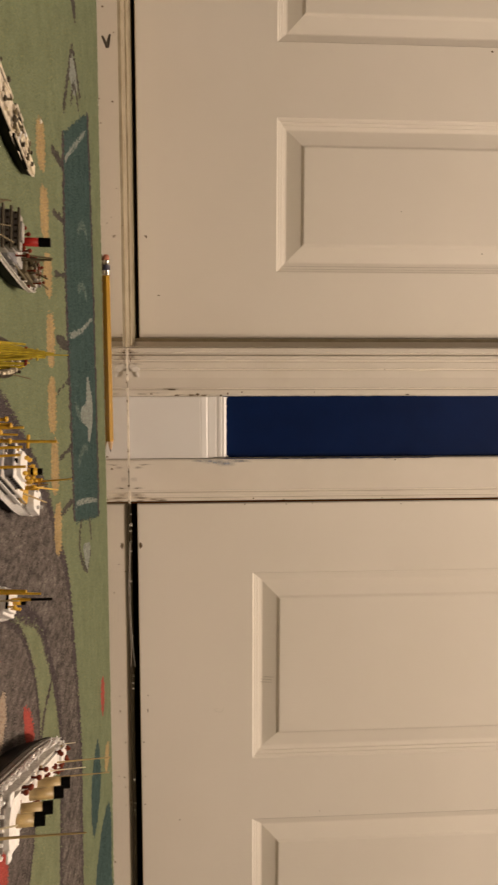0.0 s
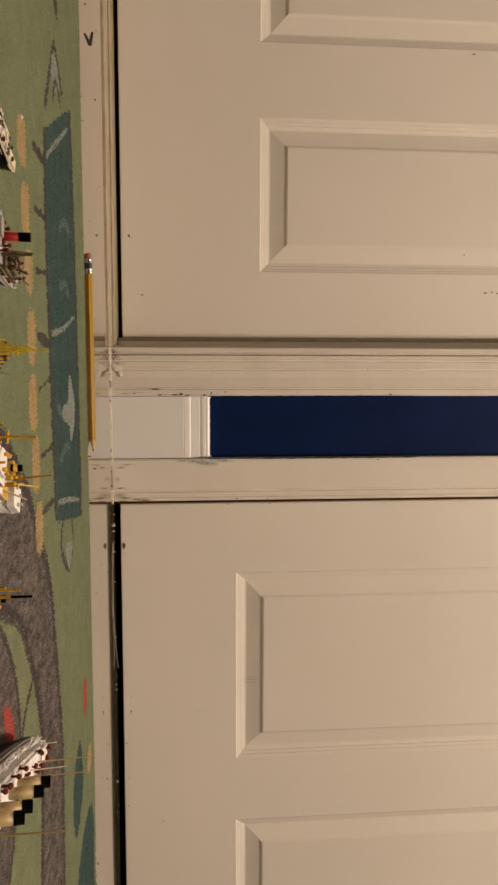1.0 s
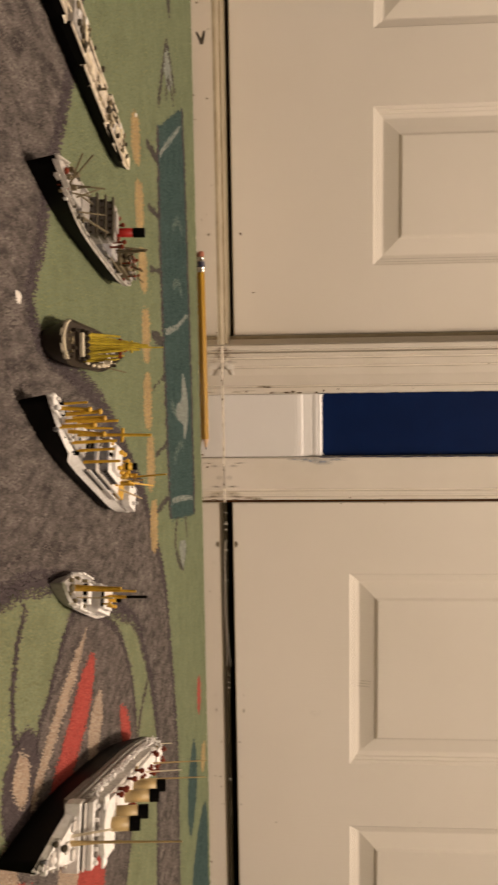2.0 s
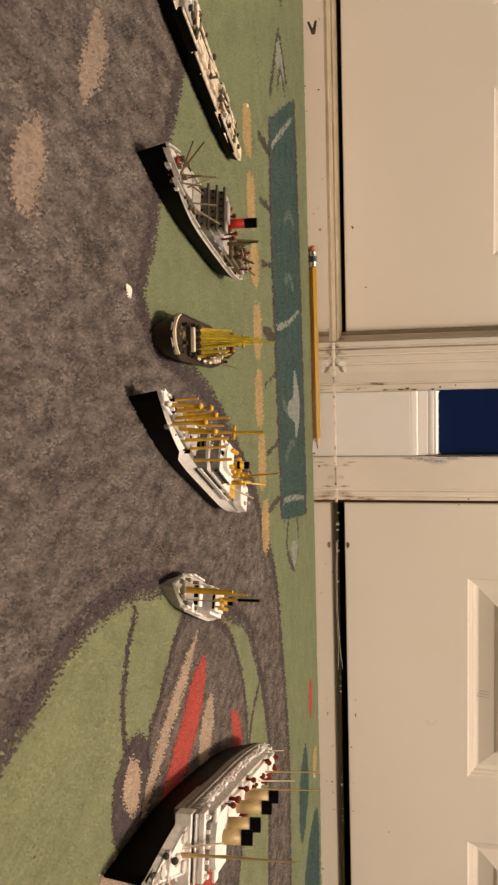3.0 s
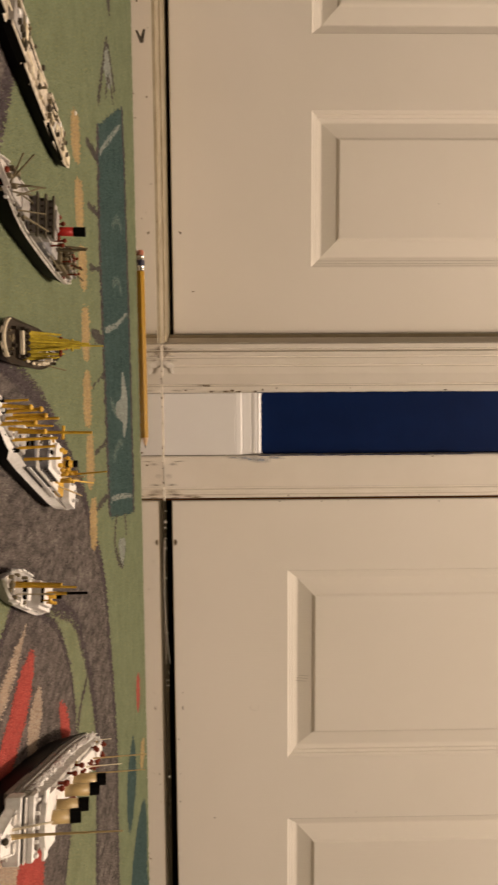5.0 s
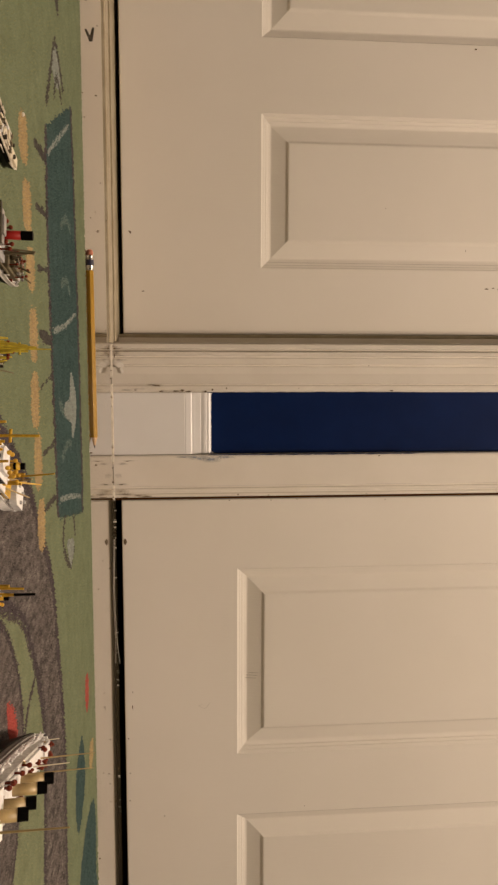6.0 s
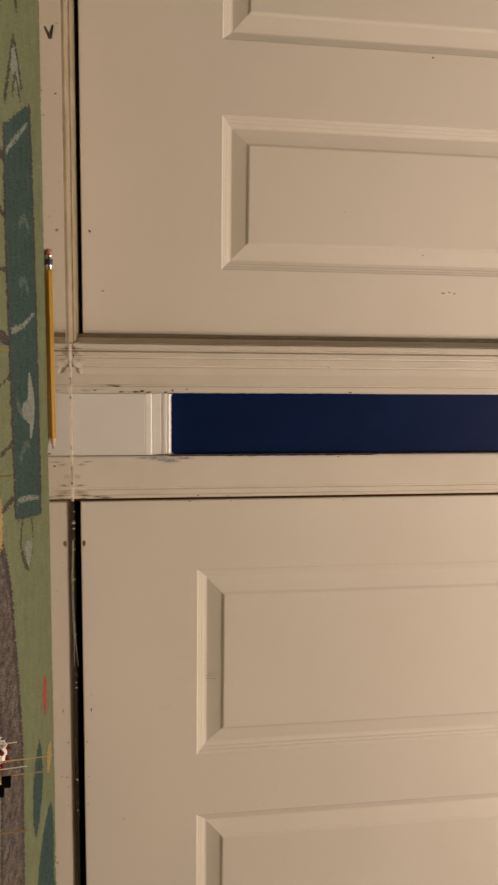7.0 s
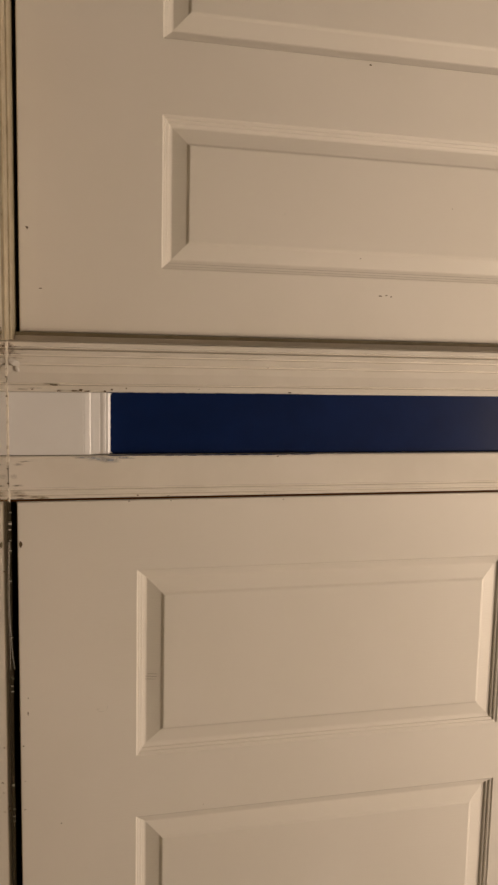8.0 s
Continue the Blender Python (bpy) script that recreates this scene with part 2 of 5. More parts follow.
def box_bm(x0, x1, y0, y1, z0, z1, bevel=0.0, bm=None, segments=1):
    own = bmesh.new()
    bmesh.ops.create_cube(own, size=1)
    bmesh.ops.scale(own, vec=(x1 - x0, y1 - y0, z1 - z0), verts=own.verts)
    bmesh.ops.translate(own, vec=((x0 + x1) / 2, (y0 + y1) / 2, (z0 + z1) / 2), verts=own.verts)
    if bevel:
        bmesh.ops.bevel(own, geom=list(own.edges), offset=bevel, segments=segments, affect="EDGES", profile=0.5)
    if bm is None:
        return own
    add_bm(bm, own)
    return bm


def add_bm(bm, other):
    me = bpy.data.meshes.new("tmp")
    other.to_mesh(me)
    other.free()
    bm.from_mesh(me)
    bpy.data.meshes.remove(me)
    return bm


def rod_bm(p, q, r0, r1=None, n=8, bm=None):
    """A round bar from p to q, tapered."""
    p, q = Vector(p), Vector(q)
    r1 = r0 if r1 is None else r1
    own = bmesh.new()
    bmesh.ops.create_cone(own, cap_ends=True, segments=n, radius1=r0, radius2=r1, depth=(q - p).length)
    turn = Vector((0, 0, 1)).rotation_difference(q - p).to_matrix().to_4x4()
    bmesh.ops.transform(own, matrix=Matrix.Translation((p + q) / 2) @ turn, verts=own.verts)
    if bm is None:
        return own
    return add_bm(bm, own)


def ball_bm(c, r, squash=(1, 1, 1), n=10, bm=None):
    own = bmesh.new()
    bmesh.ops.create_uvsphere(own, u_segments=n, v_segments=max(6, n // 2 + 2), radius=r)
    bmesh.ops.scale(own, vec=squash, verts=own.verts)
    bmesh.ops.translate(own, vec=c, verts=own.verts)
    if bm is None:
        return own
    return add_bm(bm, own)


def loft_bm(rings, closed=True, caps=False):
    bm = bmesh.new()
    vs = [[bm.verts.new(p) for p in ring] for ring in rings]
    n = len(rings[0])
    for a, b in zip(vs, vs[1:]):
        for i in range(n if closed else n - 1):
            bm.faces.new((a[i], a[(i + 1) % n], b[(i + 1) % n], b[i]))
    if caps:
        bm.faces.new(vs[0])
        bm.faces.new(vs[-1])
    bmesh.ops.recalc_face_normals(bm, faces=bm.faces)
    return bm


# ---- room shell ----
X_CASE1_IN, X_DOOR1 = -0.0625, -0.0762
X_CASE2_IN, X_DOOR2 = 0.1350, 0.1410
DOOR1_W, DOOR2_W = 0.673, 0.808
DOOR1_Y, DOOR2_Y = 0.056, 0.004
OPEN_H = 2.03
WALL_T = 0.115
ROOM_L, ROOM_R, ROOM_B, ROOM_H = -1.75, 1.95, -2.70, 2.42
door1_left = X_DOOR1 - DOOR1_W
door2_right = X_DOOR2 + DOOR2_W


def structure(name, bm, mat, label, category):
    return tagged(part(name, bm, mat), label, category, "", "structure")


floor_bm = box_bm(ROOM_L - 0.1, ROOM_R + 0.1, ROOM_B - 0.1, WALL_T + 0.5, -0.05, 0.0)
structure("floor", floor_bm, FLOOR_GLOSS, "glossy tan hard floor with a mirror-like polish", "floor")
structure("ceiling", box_bm(ROOM_L - 0.1, ROOM_R + 0.1, ROOM_B - 0.1, WALL_T + 0.5, ROOM_H, ROOM_H + 0.05), CEILING_PAINT, "plain white painted ceiling", "ceiling")
structure("wall_north_pier", box_bm(-0.0620, 0.1358, 0.0, WALL_T, 0.0, ROOM_H), BLUE_PAINT, "narrow navy blue painted wall between two doors", "wall")
structure("wall_north_left", box_bm(ROOM_L, door1_left - 0.008, 0.0, WALL_T, 0.0, ROOM_H), BLUE_PAINT, "navy blue painted wall", "wall")
structure("wall_north_right", box_bm(door2_right + 0.008, ROOM_R, 0.0, WALL_T, 0.0, ROOM_H), BLUE_PAINT, "navy blue painted wall", "wall")
structure("wall_north_over_door_1", box_bm(door1_left - 0.008, -0.070, 0.0, WALL_T, OPEN_H + 0.02, ROOM_H), BLUE_PAINT, "navy blue painted wall above a door", "wall")
structure("wall_north_over_door_2", box_bm(0.146, door2_right + 0.008, 0.0, WALL_T, OPEN_H + 0.02, ROOM_H), BLUE_PAINT, "navy blue painted wall above a door", "wall")
# unseen walls that close the room, dark to hold back bounce and reflections
structure("wall_west", box_bm(ROOM_L - 0.1, ROOM_L, ROOM_B, WALL_T, 0.0, ROOM_H), ROOM_PAINT, "plain dark brown painted wall", "wall")
structure("wall_east", box_bm(ROOM_R, ROOM_R + 0.1, ROOM_B, WALL_T, 0.0, ROOM_H), ROOM_PAINT, "plain dark brown painted wall", "wall")
structure("wall_south", box_bm(ROOM_L, ROOM_R, ROOM_B - 0.1, ROOM_B, 0.0, ROOM_H), ROOM_PAINT, "plain dark brown painted wall", "wall")
# unseen backing; its near-black colour stands in for darkness in the door gaps
structure("wall_closet_back", box_bm(ROOM_L, ROOM_R, WALL_T + 0.4, WALL_T + 0.5, 0.0, ROOM_H), GAP_DARK, "unlit wall behind the doors", "wall")


# ---- doors ----
def panel_rings(x0, x1, z0, z1, y):
    """Nested rectangles of a moulded raised panel, from the stile in to the field."""
    steps = ((0, 0), (0.0008, 0.0007), (0.0018, 0.0016), (0.0042, 0.0024), (0.0048, 0.0043), (0.0082, 0.0053), (0.0088, 0.0074), (0.0124, 0.0086),
             (0.0142, 0.0088), (0.0155, 0.0085), (0.0330, 0.0040), (0.0342, 0.0035), (0.0366, 0.0016), (0.0376, 0.0012), (0.0390, 0.0011))
    return [[(x0 + d, y + q, z0 + d), (x1 - d, y + q, z0 + d), (x1 - d, y + q, z1 - d), (x0 + d, y + q, z1 - d)] for d, q in steps]


def build_door(name, label, x0, x1, z0, z1, y, columns, rows, thick, handle_x):
    """A six-panel door: a face with openings, moulded panels in them, and a body behind."""
    door = tagged(new(name), label, "door", "", "structure")
    bm = bmesh.new()
    xs = [x0] + [c for pair in columns for c in pair] + [x1]
    zs = [z0] + [c for pair in rows for c in pair] + [z1]
    grid = [[bm.verts.new((x, y, z)) for z in zs] for x in xs]
    for i in range(len(xs) - 1):
        for k in range(len(zs) - 1):
            if i % 2 == 1 and k % 2 == 1:
                continue
            bm.faces.new((grid[i][k], grid[i + 1][k], grid[i + 1][k + 1], grid[i][k + 1]))
    edge = [grid[i][0] for i in range(len(xs))] + [grid[-1][k] for k in range(1, len(zs))] + \
           [grid[i][-1] for i in range(len(xs) - 2, -1, -1)] + [grid[0][k] for k in range(len(zs) - 2, 0, -1)]
    mid = [bm.verts.new((v.co.x, y + 0.0015, v.co.z)) for v in edge]
    for v in edge:
        v.co.x = min(max(v.co.x, x0 + 0.0012), x1 - 0.0012)
        v.co.z = min(max(v.co.z, z0 + 0.0012), z1 - 0.0012)
    back = [bm.verts.new((v.co.x, y + thick, v.co.z)) for v in mid]
    for a, b in ((edge, mid), (mid, back)):
        for i in range(len(a)):
            j = (i + 1) % len(a)
            bm.faces.new((a[i], a[j], b[j], b[i]))
    bm.faces.new(back)
    bmesh.ops.recalc_face_normals(bm, faces=bm.faces)
    part("door_slab", bm, DOOR_PAINT, door)
    for a, b in columns:
        for c, d in rows:
            rings = panel_rings(a, b, c, d, y)
            pb = loft_bm(rings, True)
            pb.verts.ensure_lookup_table()
            n = len(pb.verts)
            pb.faces.new([pb.verts[n - 4 + i] for i in range(4)])
            bmesh.ops.recalc_face_normals(pb, faces=pb.faces)
            if sum((f.normal.y for f in pb.faces)) > 0:
                bmesh.ops.reverse_faces(pb, faces=pb.faces)
            part("panel", pb, DOOR_PAINT, door)
    knob = part("door_knob", ball_bm((handle_x, y - 0.05, 0.95), 0.027, (1, 0.8, 1), 16), LAMP_METAL, door, "metal door knob")
    smooth(knob)
    part("knob_rose", rod_bm((handle_x, y, 0.95), (handle_x, y - 0.045, 0.95), 0.03, 0.012, 20), LAMP_METAL, door)
    return door


build_door("door_1", "closed cream-white six-panel moulded door, scuffed near its bottom", door1_left, X_DOOR1, 0.0102, OPEN_H, DOOR1_Y,
           ((door1_left + 0.0876, door1_left + 0.2884), (-0.3658, -0.1650)), ((0.1953, 0.780), (0.90, 1.53), (1.63, 1.90)), 0.034, door1_left + 0.06)
build_door("door_2", "closed cream-white six-panel moulded door with scratches on one panel", X_DOOR2, door2_right, 0.0082, OPEN_H, DOOR2_Y,
           ((0.2359, 0.4993), (0.5880, 0.8514)), ((0.1603, 0.7070), (0.855, 1.52), (1.63, 1.90)), 0.034, door2_right - 0.06)


# ---- trim ----
COLONIAL = ((0.00, 0.0), (0.00, -0.0062), (0.02, -0.0076), (0.10, -0.0086), (0.112, -0.0018), (0.158, -0.0014), (0.17, -0.0098), (0.24, -0.0110), (0.255, -0.0080), (0.285, -0.0078), (0.30, -0.0104),
            (0.42, -0.0114), (0.435, -0.0084), (0.465, -0.0082), (0.48, -0.0104), (0.62, -0.0112), (0.82, -0.0144), (0.835, -0.0112), (0.86, -0.0114), (0.87, -0.0150), (0.95, -0.0156), (1.00, -0.0140), (1.00, 0.0))
PLAIN = ((0.00, 0.0), (0.00, -0.0090), (0.02, -0.0104), (0.07, -0.0108), (0.09, -0.0092), (0.12, -0.0094), (0.14, -0.0112), (0.20, -0.0116), (0.22, -0.0096), (0.25, -0.0098), (0.27, -0.0120), (0.50, -0.0132), (0.96, -0.0156), (1.00, -0.0140), (1.00, 0.0))


def casing(name, inner, outer, prof, label):
    """Upright door casing; inner is the edge at the door."""
    w = outer - inner
    rings = []
    for z in (0.0005, 0.4, 0.9, 1.5, OPEN_H + 0.02):
        rings.append([(inner + w * a, q, z) for a, q in prof])
    return structure(name, loft_bm(rings, True, True), TRIM_PAINT, label, "door casing")


casing("trim_door_1_right", X_CASE1_IN, -0.0008, COLONIAL, "cream-white moulded door casing with chipped paint at its foot")
casing("trim_door_2_left", X_CASE2_IN, 0.0796, PLAIN, "cream-white door casing smudged with blue paint")
casing("trim_door_1_left", door1_left - 0.014, door1_left - 0.076, COLONIAL, "cream-white moulded door casing")
casing("trim_door_2_right", door2_right + 0.002, door2_right + 0.060, PLAIN, "cream-white door casing")
# head casings
for nm, a, b in (("trim_door_1_head", door1_left - 0.076, -0.0008), ("trim_door_2_head", 0.0796, door2_right + 0.060)):
    structure(nm, box_bm(a, b, -0.0150, 0.0, OPEN_H + 0.021, OPEN_H + 0.08, 0.003), TRIM_PAINT, "cream-white painted casing over a door", "door casing")
# jambs and stops: door 1 is set back behind its stop
for nm, a, b, y0, y1 in (("trim_jamb_1_right", -0.0646, -0.0622, 0.0010, WALL_T), ("trim_stop_1_right_inner", -0.0758, -0.0712, 0.0490, 0.0555), ("trim_stop_1_right_outer", -0.0711, -0.0648, 0.0390, 0.0700),
                         ("trim_jamb_1_left", door1_left - 0.0085, door1_left - 0.0020, 0.0002, WALL_T),
                         ("trim_jamb_2_left", 0.1354, 0.1392, 0.0160, WALL_T), ("trim_jamb_2_right", door2_right + 0.002, door2_right + 0.0078, 0.0002, WALL_T)):
    # inner stop gets the darker trim colour, painting in the recess's shade
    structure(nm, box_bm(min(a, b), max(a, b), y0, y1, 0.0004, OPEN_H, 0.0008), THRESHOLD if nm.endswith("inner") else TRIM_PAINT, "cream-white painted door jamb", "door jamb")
# added filler strip: its dark brown paints the shade of the open gap
structure("trim_joint_2", box_bm(0.1354, 0.1408, 0.0062, 0.0120, 0.0004, OPEN_H), GAP_SHADE, "dark dirty joint between casing and door", "joint")
# low ridged threshold before door 1
prof = ((-0.0410, 0.0002), (-0.0405, 0.0016), (-0.0385, 0.0024), (-0.0330, 0.0027), (-0.0322, 0.0018), (-0.0312, 0.0018), (-0.0304, 0.0029), (-0.0190, 0.0031), (-0.0182, 0.0021), (-0.0172, 0.0021),
        (-0.0164, 0.0031), (-0.0060, 0.0029), (-0.0020, 0.0022), (-0.0012, 0.0002))
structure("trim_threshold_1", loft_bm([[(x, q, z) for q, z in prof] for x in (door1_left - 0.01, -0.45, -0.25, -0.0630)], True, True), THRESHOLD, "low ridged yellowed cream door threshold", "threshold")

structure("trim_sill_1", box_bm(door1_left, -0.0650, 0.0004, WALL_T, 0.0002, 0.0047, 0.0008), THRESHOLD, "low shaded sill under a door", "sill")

# baseboard on the pier: plank with a stepped cap
prof = ((0.0, 0.0005), (-0.0105, 0.0005), (-0.0110, 0.0020), (-0.0110, 0.0912), (-0.0104, 0.0917), (-0.0108, 0.0924), (-0.0106, 0.0945), (-0.0098, 0.0992), (-0.0083, 0.1012), (-0.0085, 0.1022), (-0.0080, 0.1060), (-0.0075, 0.1118), (-0.0070, 0.1124), (-0.0074, 0.1136),
        (-0.0079, 0.1160), (-0.0077, 0.1188), (-0.0066, 0.1196), (-0.0068, 0.1206), (-0.0069, 0.1226), (-0.0062, 0.1238), (-0.0050, 0.1243), (0.0, 0.1243))
structure("baseboard", loft_bm([[(x, q, z) for q, z in prof] for x in (0.0000, 0.0788)], True, True), BASE_PAINT, "short clean white moulded baseboard between two door casings", "baseboard")

# ---- pendant lamp: unseen, added to go with the main light ----
lamp_thing = thing("pendant_lamp", LAMP[0], LAMP[1], ROOM_H, 0, "pendant lamp with a shallow metal shade and a glowing warm bulb", "lamp")
drop = LAMP[2] - ROOM_H
part("ceiling_rose", rod_bm((0, 0, -0.03), (0, 0, 0), 0.05, 0.06, 24), LAMP_METAL, lamp_thing)
part("cord", rod_bm((0, 0, drop + 0.24), (0, 0, -0.03), 0.004, 0.004, 8), RUBBER_BLACK, lamp_thing, "black cord")
smooth(part("shade", loft_bm([[(r * math.cos(math.tau * i / 32), r * math.sin(math.tau * i / 32), drop + z) for i in range(32)] for r, z in ((0.02, 0.245), (0.05, 0.235), (0.12, 0.20), (0.16, 0.165), (0.158, 0.163), (0.118, 0.196), (0.05, 0.23), (0.02, 0.24))], True), LAMP_METAL, lamp_thing, "shallow metal shade"))
smooth(part("bulb", ball_bm((0, 0, drop + 0.185), 0.03, (1, 1, 1.2), 16), GLOW, lamp_thing, "glowing bulb"))

# ---- play rug ----
RUG_Z = 0.0020
rug = thing("play_rug", 0, -0.9, 0, 0, "flat woven play rug with grey roads, green fields, teal pond", "rug")


def spline(points, closed=True, step=0.0014):
    """Catmull-Rom through plan points, resampled."""
    pts = [Vector((*p, 0)) for p in points]
    n = len(pts)
    out = []
    for i in range(n if closed else n - 1):
        p0, p1 = pts[(i - 1) % n] if closed or i > 0 else pts[0], pts[i]
        p2 = pts[(i + 1) % n]
        p3 = pts[(i + 2) % n] if closed or i + 2 < n else p2
        k = max(2, int((p2 - p1).length / step))
        for j in range(k):
            t = j / k
            out.append(0.5 * (2 * p1 + (p2 - p0) * t + (2 * p0 - 5 * p1 + 4 * p2 - p3) * t * t + (3 * p1 - p0 - 3 * p2 + p3) * t ** 3))
    if not closed:
        out.append(pts[-1])
    return out


def ragged(p, amount):
    """Yarn-sized unevenness of a printed edge."""
    wide = Vector((noise.noise(p * 260), noise.noise(p * 240 + Vector((7, 3, 1))), 0))
    tight = Vector((noise.noise(p * 1100 + Vector((2, 9, 4))), noise.noise(p * 1000 + Vector((5, 1, 8))), 0))
    return Vector((p.x, p.y, 0)) + amount * (wide + 0.25 * tight)


def finish_print(name, bm, frays, mat, label):
    bmesh.ops.recalc_face_normals(bm, faces=bm.faces)
    if sum(f.normal.z * f.calc_area() for f in bm.faces) < 0:
        bmesh.ops.reverse_faces(bm, faces=bm.faces)
    ob = part(name, bm, mat, rug, label)
    attr = ob.data.attributes.new("fray", "FLOAT", "POINT")
    attr.data.foreach_set("value", frays)
    return ob


def patch(name, points, mat, level, label="", straight=False, uneven=0.0010, soft=0.0016):
    """A printed area of the rug's pile, its border frayed over twice soft."""
    out = [ragged(p, uneven) for p in (spline(points) if not straight else spline_straight(points))]
    n = len(out)
    area = sum(out[i].x * out[(i + 1) % n].y - out[(i + 1) % n].x * out[i].y for i in range(n))
    sgn = 1 if area > 0 else -1
    bm = bmesh.new()
    z = RUG_Z + 0.00005 * level
    inner, outer = [], []
    xy = np.array([(p.x, p.y) for p in out])
    for i in range(n):
        d = out[(i + 3) % n] - out[(i - 3) % n]
        d = d.normalized() if d.length > 1e-9 else Vector((1, 0, 0))
        # thin places take a narrower frayed border
        gap = np.abs((np.arange(n) - i + n // 2) % n - n // 2)
        away = np.hypot(*(xy - xy[i]).T)[gap > 4]
        w = min(soft, 0.28 * float(away.min()))
        side = Vector((d.y, -d.x, 0)) * sgn
        inner.append(bm.verts.new((out[i].x - side.x * w, out[i].y - side.y * w + 0.9, z)))
        outer.append(bm.verts.new((out[i].x + side.x * w, out[i].y + side.y * w + 0.9, z)))
    frays = [-0.4, 1.0] * n
    for i in range(n):
        j = (i + 1) % n
        bm.faces.new((inner[i], outer[i], outer[j], inner[j]))
    f = bm.faces.new(inner)
    bmesh.ops.triangulate(bm, faces=[f])
    return finish_print(name, bm, frays, mat, label)


def spline_straight(points, step=0.0014):
    out = []
    n = len(points)
    for i in range(n):
        a, b = Vector((*points[i], 0)), Vector((*points[(i + 1) % n], 0))
        k = max(2, int((b - a).length / step))
        out += [a.lerp(b, j / k) for j in range(k)]
    return out


def ribbon(name, points, width, mat, level, label="", closed=False, uneven=0.0010):
    """A printed line of the rug's pile, frayed to both sides."""
    out = spline(points, closed)
    bm = bmesh.new()
    rows = []
    for i, p in enumerate(out):
        a, b = out[max(i - 2, 0)], out[min(i + 2, len(out) - 1)]
        d = (b - a).normalized() if (b - a).length > 1e-9 else Vector((1, 0, 0))
        side = Vector((-d.y, d.x, 0)) * width * 0.85
        c = ragged(p, uneven)
        rows.append([bm.verts.new((q.x, q.y + 0.9, RUG_Z + 0.00005 * level)) for q in (c + side, c, c - side)])
    for a, b in zip(rows, rows[1:]):
        bm.faces.new((a[0], a[1], b[1], b[0]))
        bm.faces.new((a[1], a[2], b[2], b[1]))
    return finish_print(name, bm, [1.0, 0.02, 1.0] * len(out), mat, label)


# body of the rug, with a slightly wavy far edge
bm = bmesh.new()
N = 120
top_far, top_near, low_far, low_near = [], [], [], []
for i in range(N + 1):
    x = -0.80 + 1.75 * i / N
    y = -0.264 + 0.004 * noise.noise(Vector((x * 5, 2, 0))) + 0.0012 * noise.noise(Vector((x * 60, 5, 0))) + 0.008 * max(0, 1 - abs(x - 0.12) / 0.12)
    top_far.append(bm.verts.new((x, y + 0.9 - 0.0012, RUG_Z)))
    low_far.append(bm.verts.new((x, y + 0.9, 0.0004)))
    top_near.append(bm.verts.new((x, -1.55 + 0.9, RUG_Z)))
for i in range(N):
    bm.faces.new((top_far[i], top_far[i + 1], top_near[i + 1], top_near[i]))
    bm.faces.new((low_far[i], low_far[i + 1], top_far[i + 1], top_far[i]))
bmesh.ops.recalc_face_normals(bm, faces=bm.faces)
if sum(f.normal.z for f in bm.faces) < 0:
    bmesh.ops.reverse_faces(bm, faces=bm.faces)
part("green_field", bm, GREEN_PILE, rug, "sage green woven pile")

ROAD_FAR = ((-0.76, -0.56), (-0.40, -0.60), (-0.24, -0.615), (-0.170, -0.642), (-0.134, -0.664), (-0.105, -0.683), (-0.088, -0.692), (-0.067, -0.705), (-0.052, -0.697), (-0.039, -0.657),
            (-0.028, -0.625), (-0.010, -0.592), (0.014, -0.557), (0.034, -0.530), (0.059, -0.509), (0.086, -0.484), (0.114, -0.468), (0.153, -0.458), (0.199, -0.447),
            (0.243, -0.441), (0.331, -0.447), (0.60, -0.46), (0.92, -0.50))
patch("grey_road", ROAD_FAR + ((0.93, -0.80), (0.93, -1.20), (0.90, -1.52), (0.30, -1.53), (-0.30, -1.53), (-0.76, -1.52), (-0.78, -1.20), (-0.78, -0.80)), GREY_PILE, 1, "mottled grey pile road")
ribbon("road_edge", ROAD_FAR, 0.0062, DARK_PILE, 2, "dark purple-grey outline")
ISLAND = ((0.036, -0.689), (0.055, -0.650), (0.078, -0.599), (0.098, -0.563), (0.122, -0.544), (0.141, -0.531), (0.177, -0.515), (0.196, -0.512), (0.220, -0.516), (0.275, -0.525),
          (0.45, -0.56), (0.70, -0.75), (0.60, -1.15), (0.20, -1.10), (0.075, -0.92), (0.036, -0.80), (0.027, -0.775), (0.025, -0.750), (0.027, -0.724))
patch("green_island", ISLAND, FIELD_PILE, 3, "sage green pile")
ribbon("island_edge", ISLAND + ISLAND[:1], 0.0058, DARK_PILE, 4, "dark purple-grey outline")
PLANE = ((0.052, -0.668), (0.060, -0.688), (0.072, -0.705), (0.083, -0.722), (0.110, -0.745), (0.160, -0.735), (0.215, -0.690), (0.225, -0.620), (0.190, -0.585), (0.154, -0.572), (0.119, -0.580),
         (0.090, -0.601), (0.073, -0.626))
patch("grey_aircraft_body", PLANE, GREY_PILE, 5, "mottled grey pile shape")
ribbon("aircraft_edge", PLANE + PLANE[:1], 0.003, DARK_PILE, 6)
patch("pale_stripe", ((0.066, -0.657), (0.078, -0.674), (0.090, -0.700), (0.102, -0.726), (0.096, -0.724), (0.084, -0.704), (0.075, -0.684)), BEIGE_PILE, 7, "pale beige stripe")
patch("red_stripe", ((0.080, -0.651), (0.089, -0.649), (0.103, -0.663), (0.116, -0.688), (0.129, -0.712), (0.114, -0.718), (0.103, -0.702), (0.092, -0.682), (0.084, -0.668)), RED_PILE, 8, "faded red stripe")
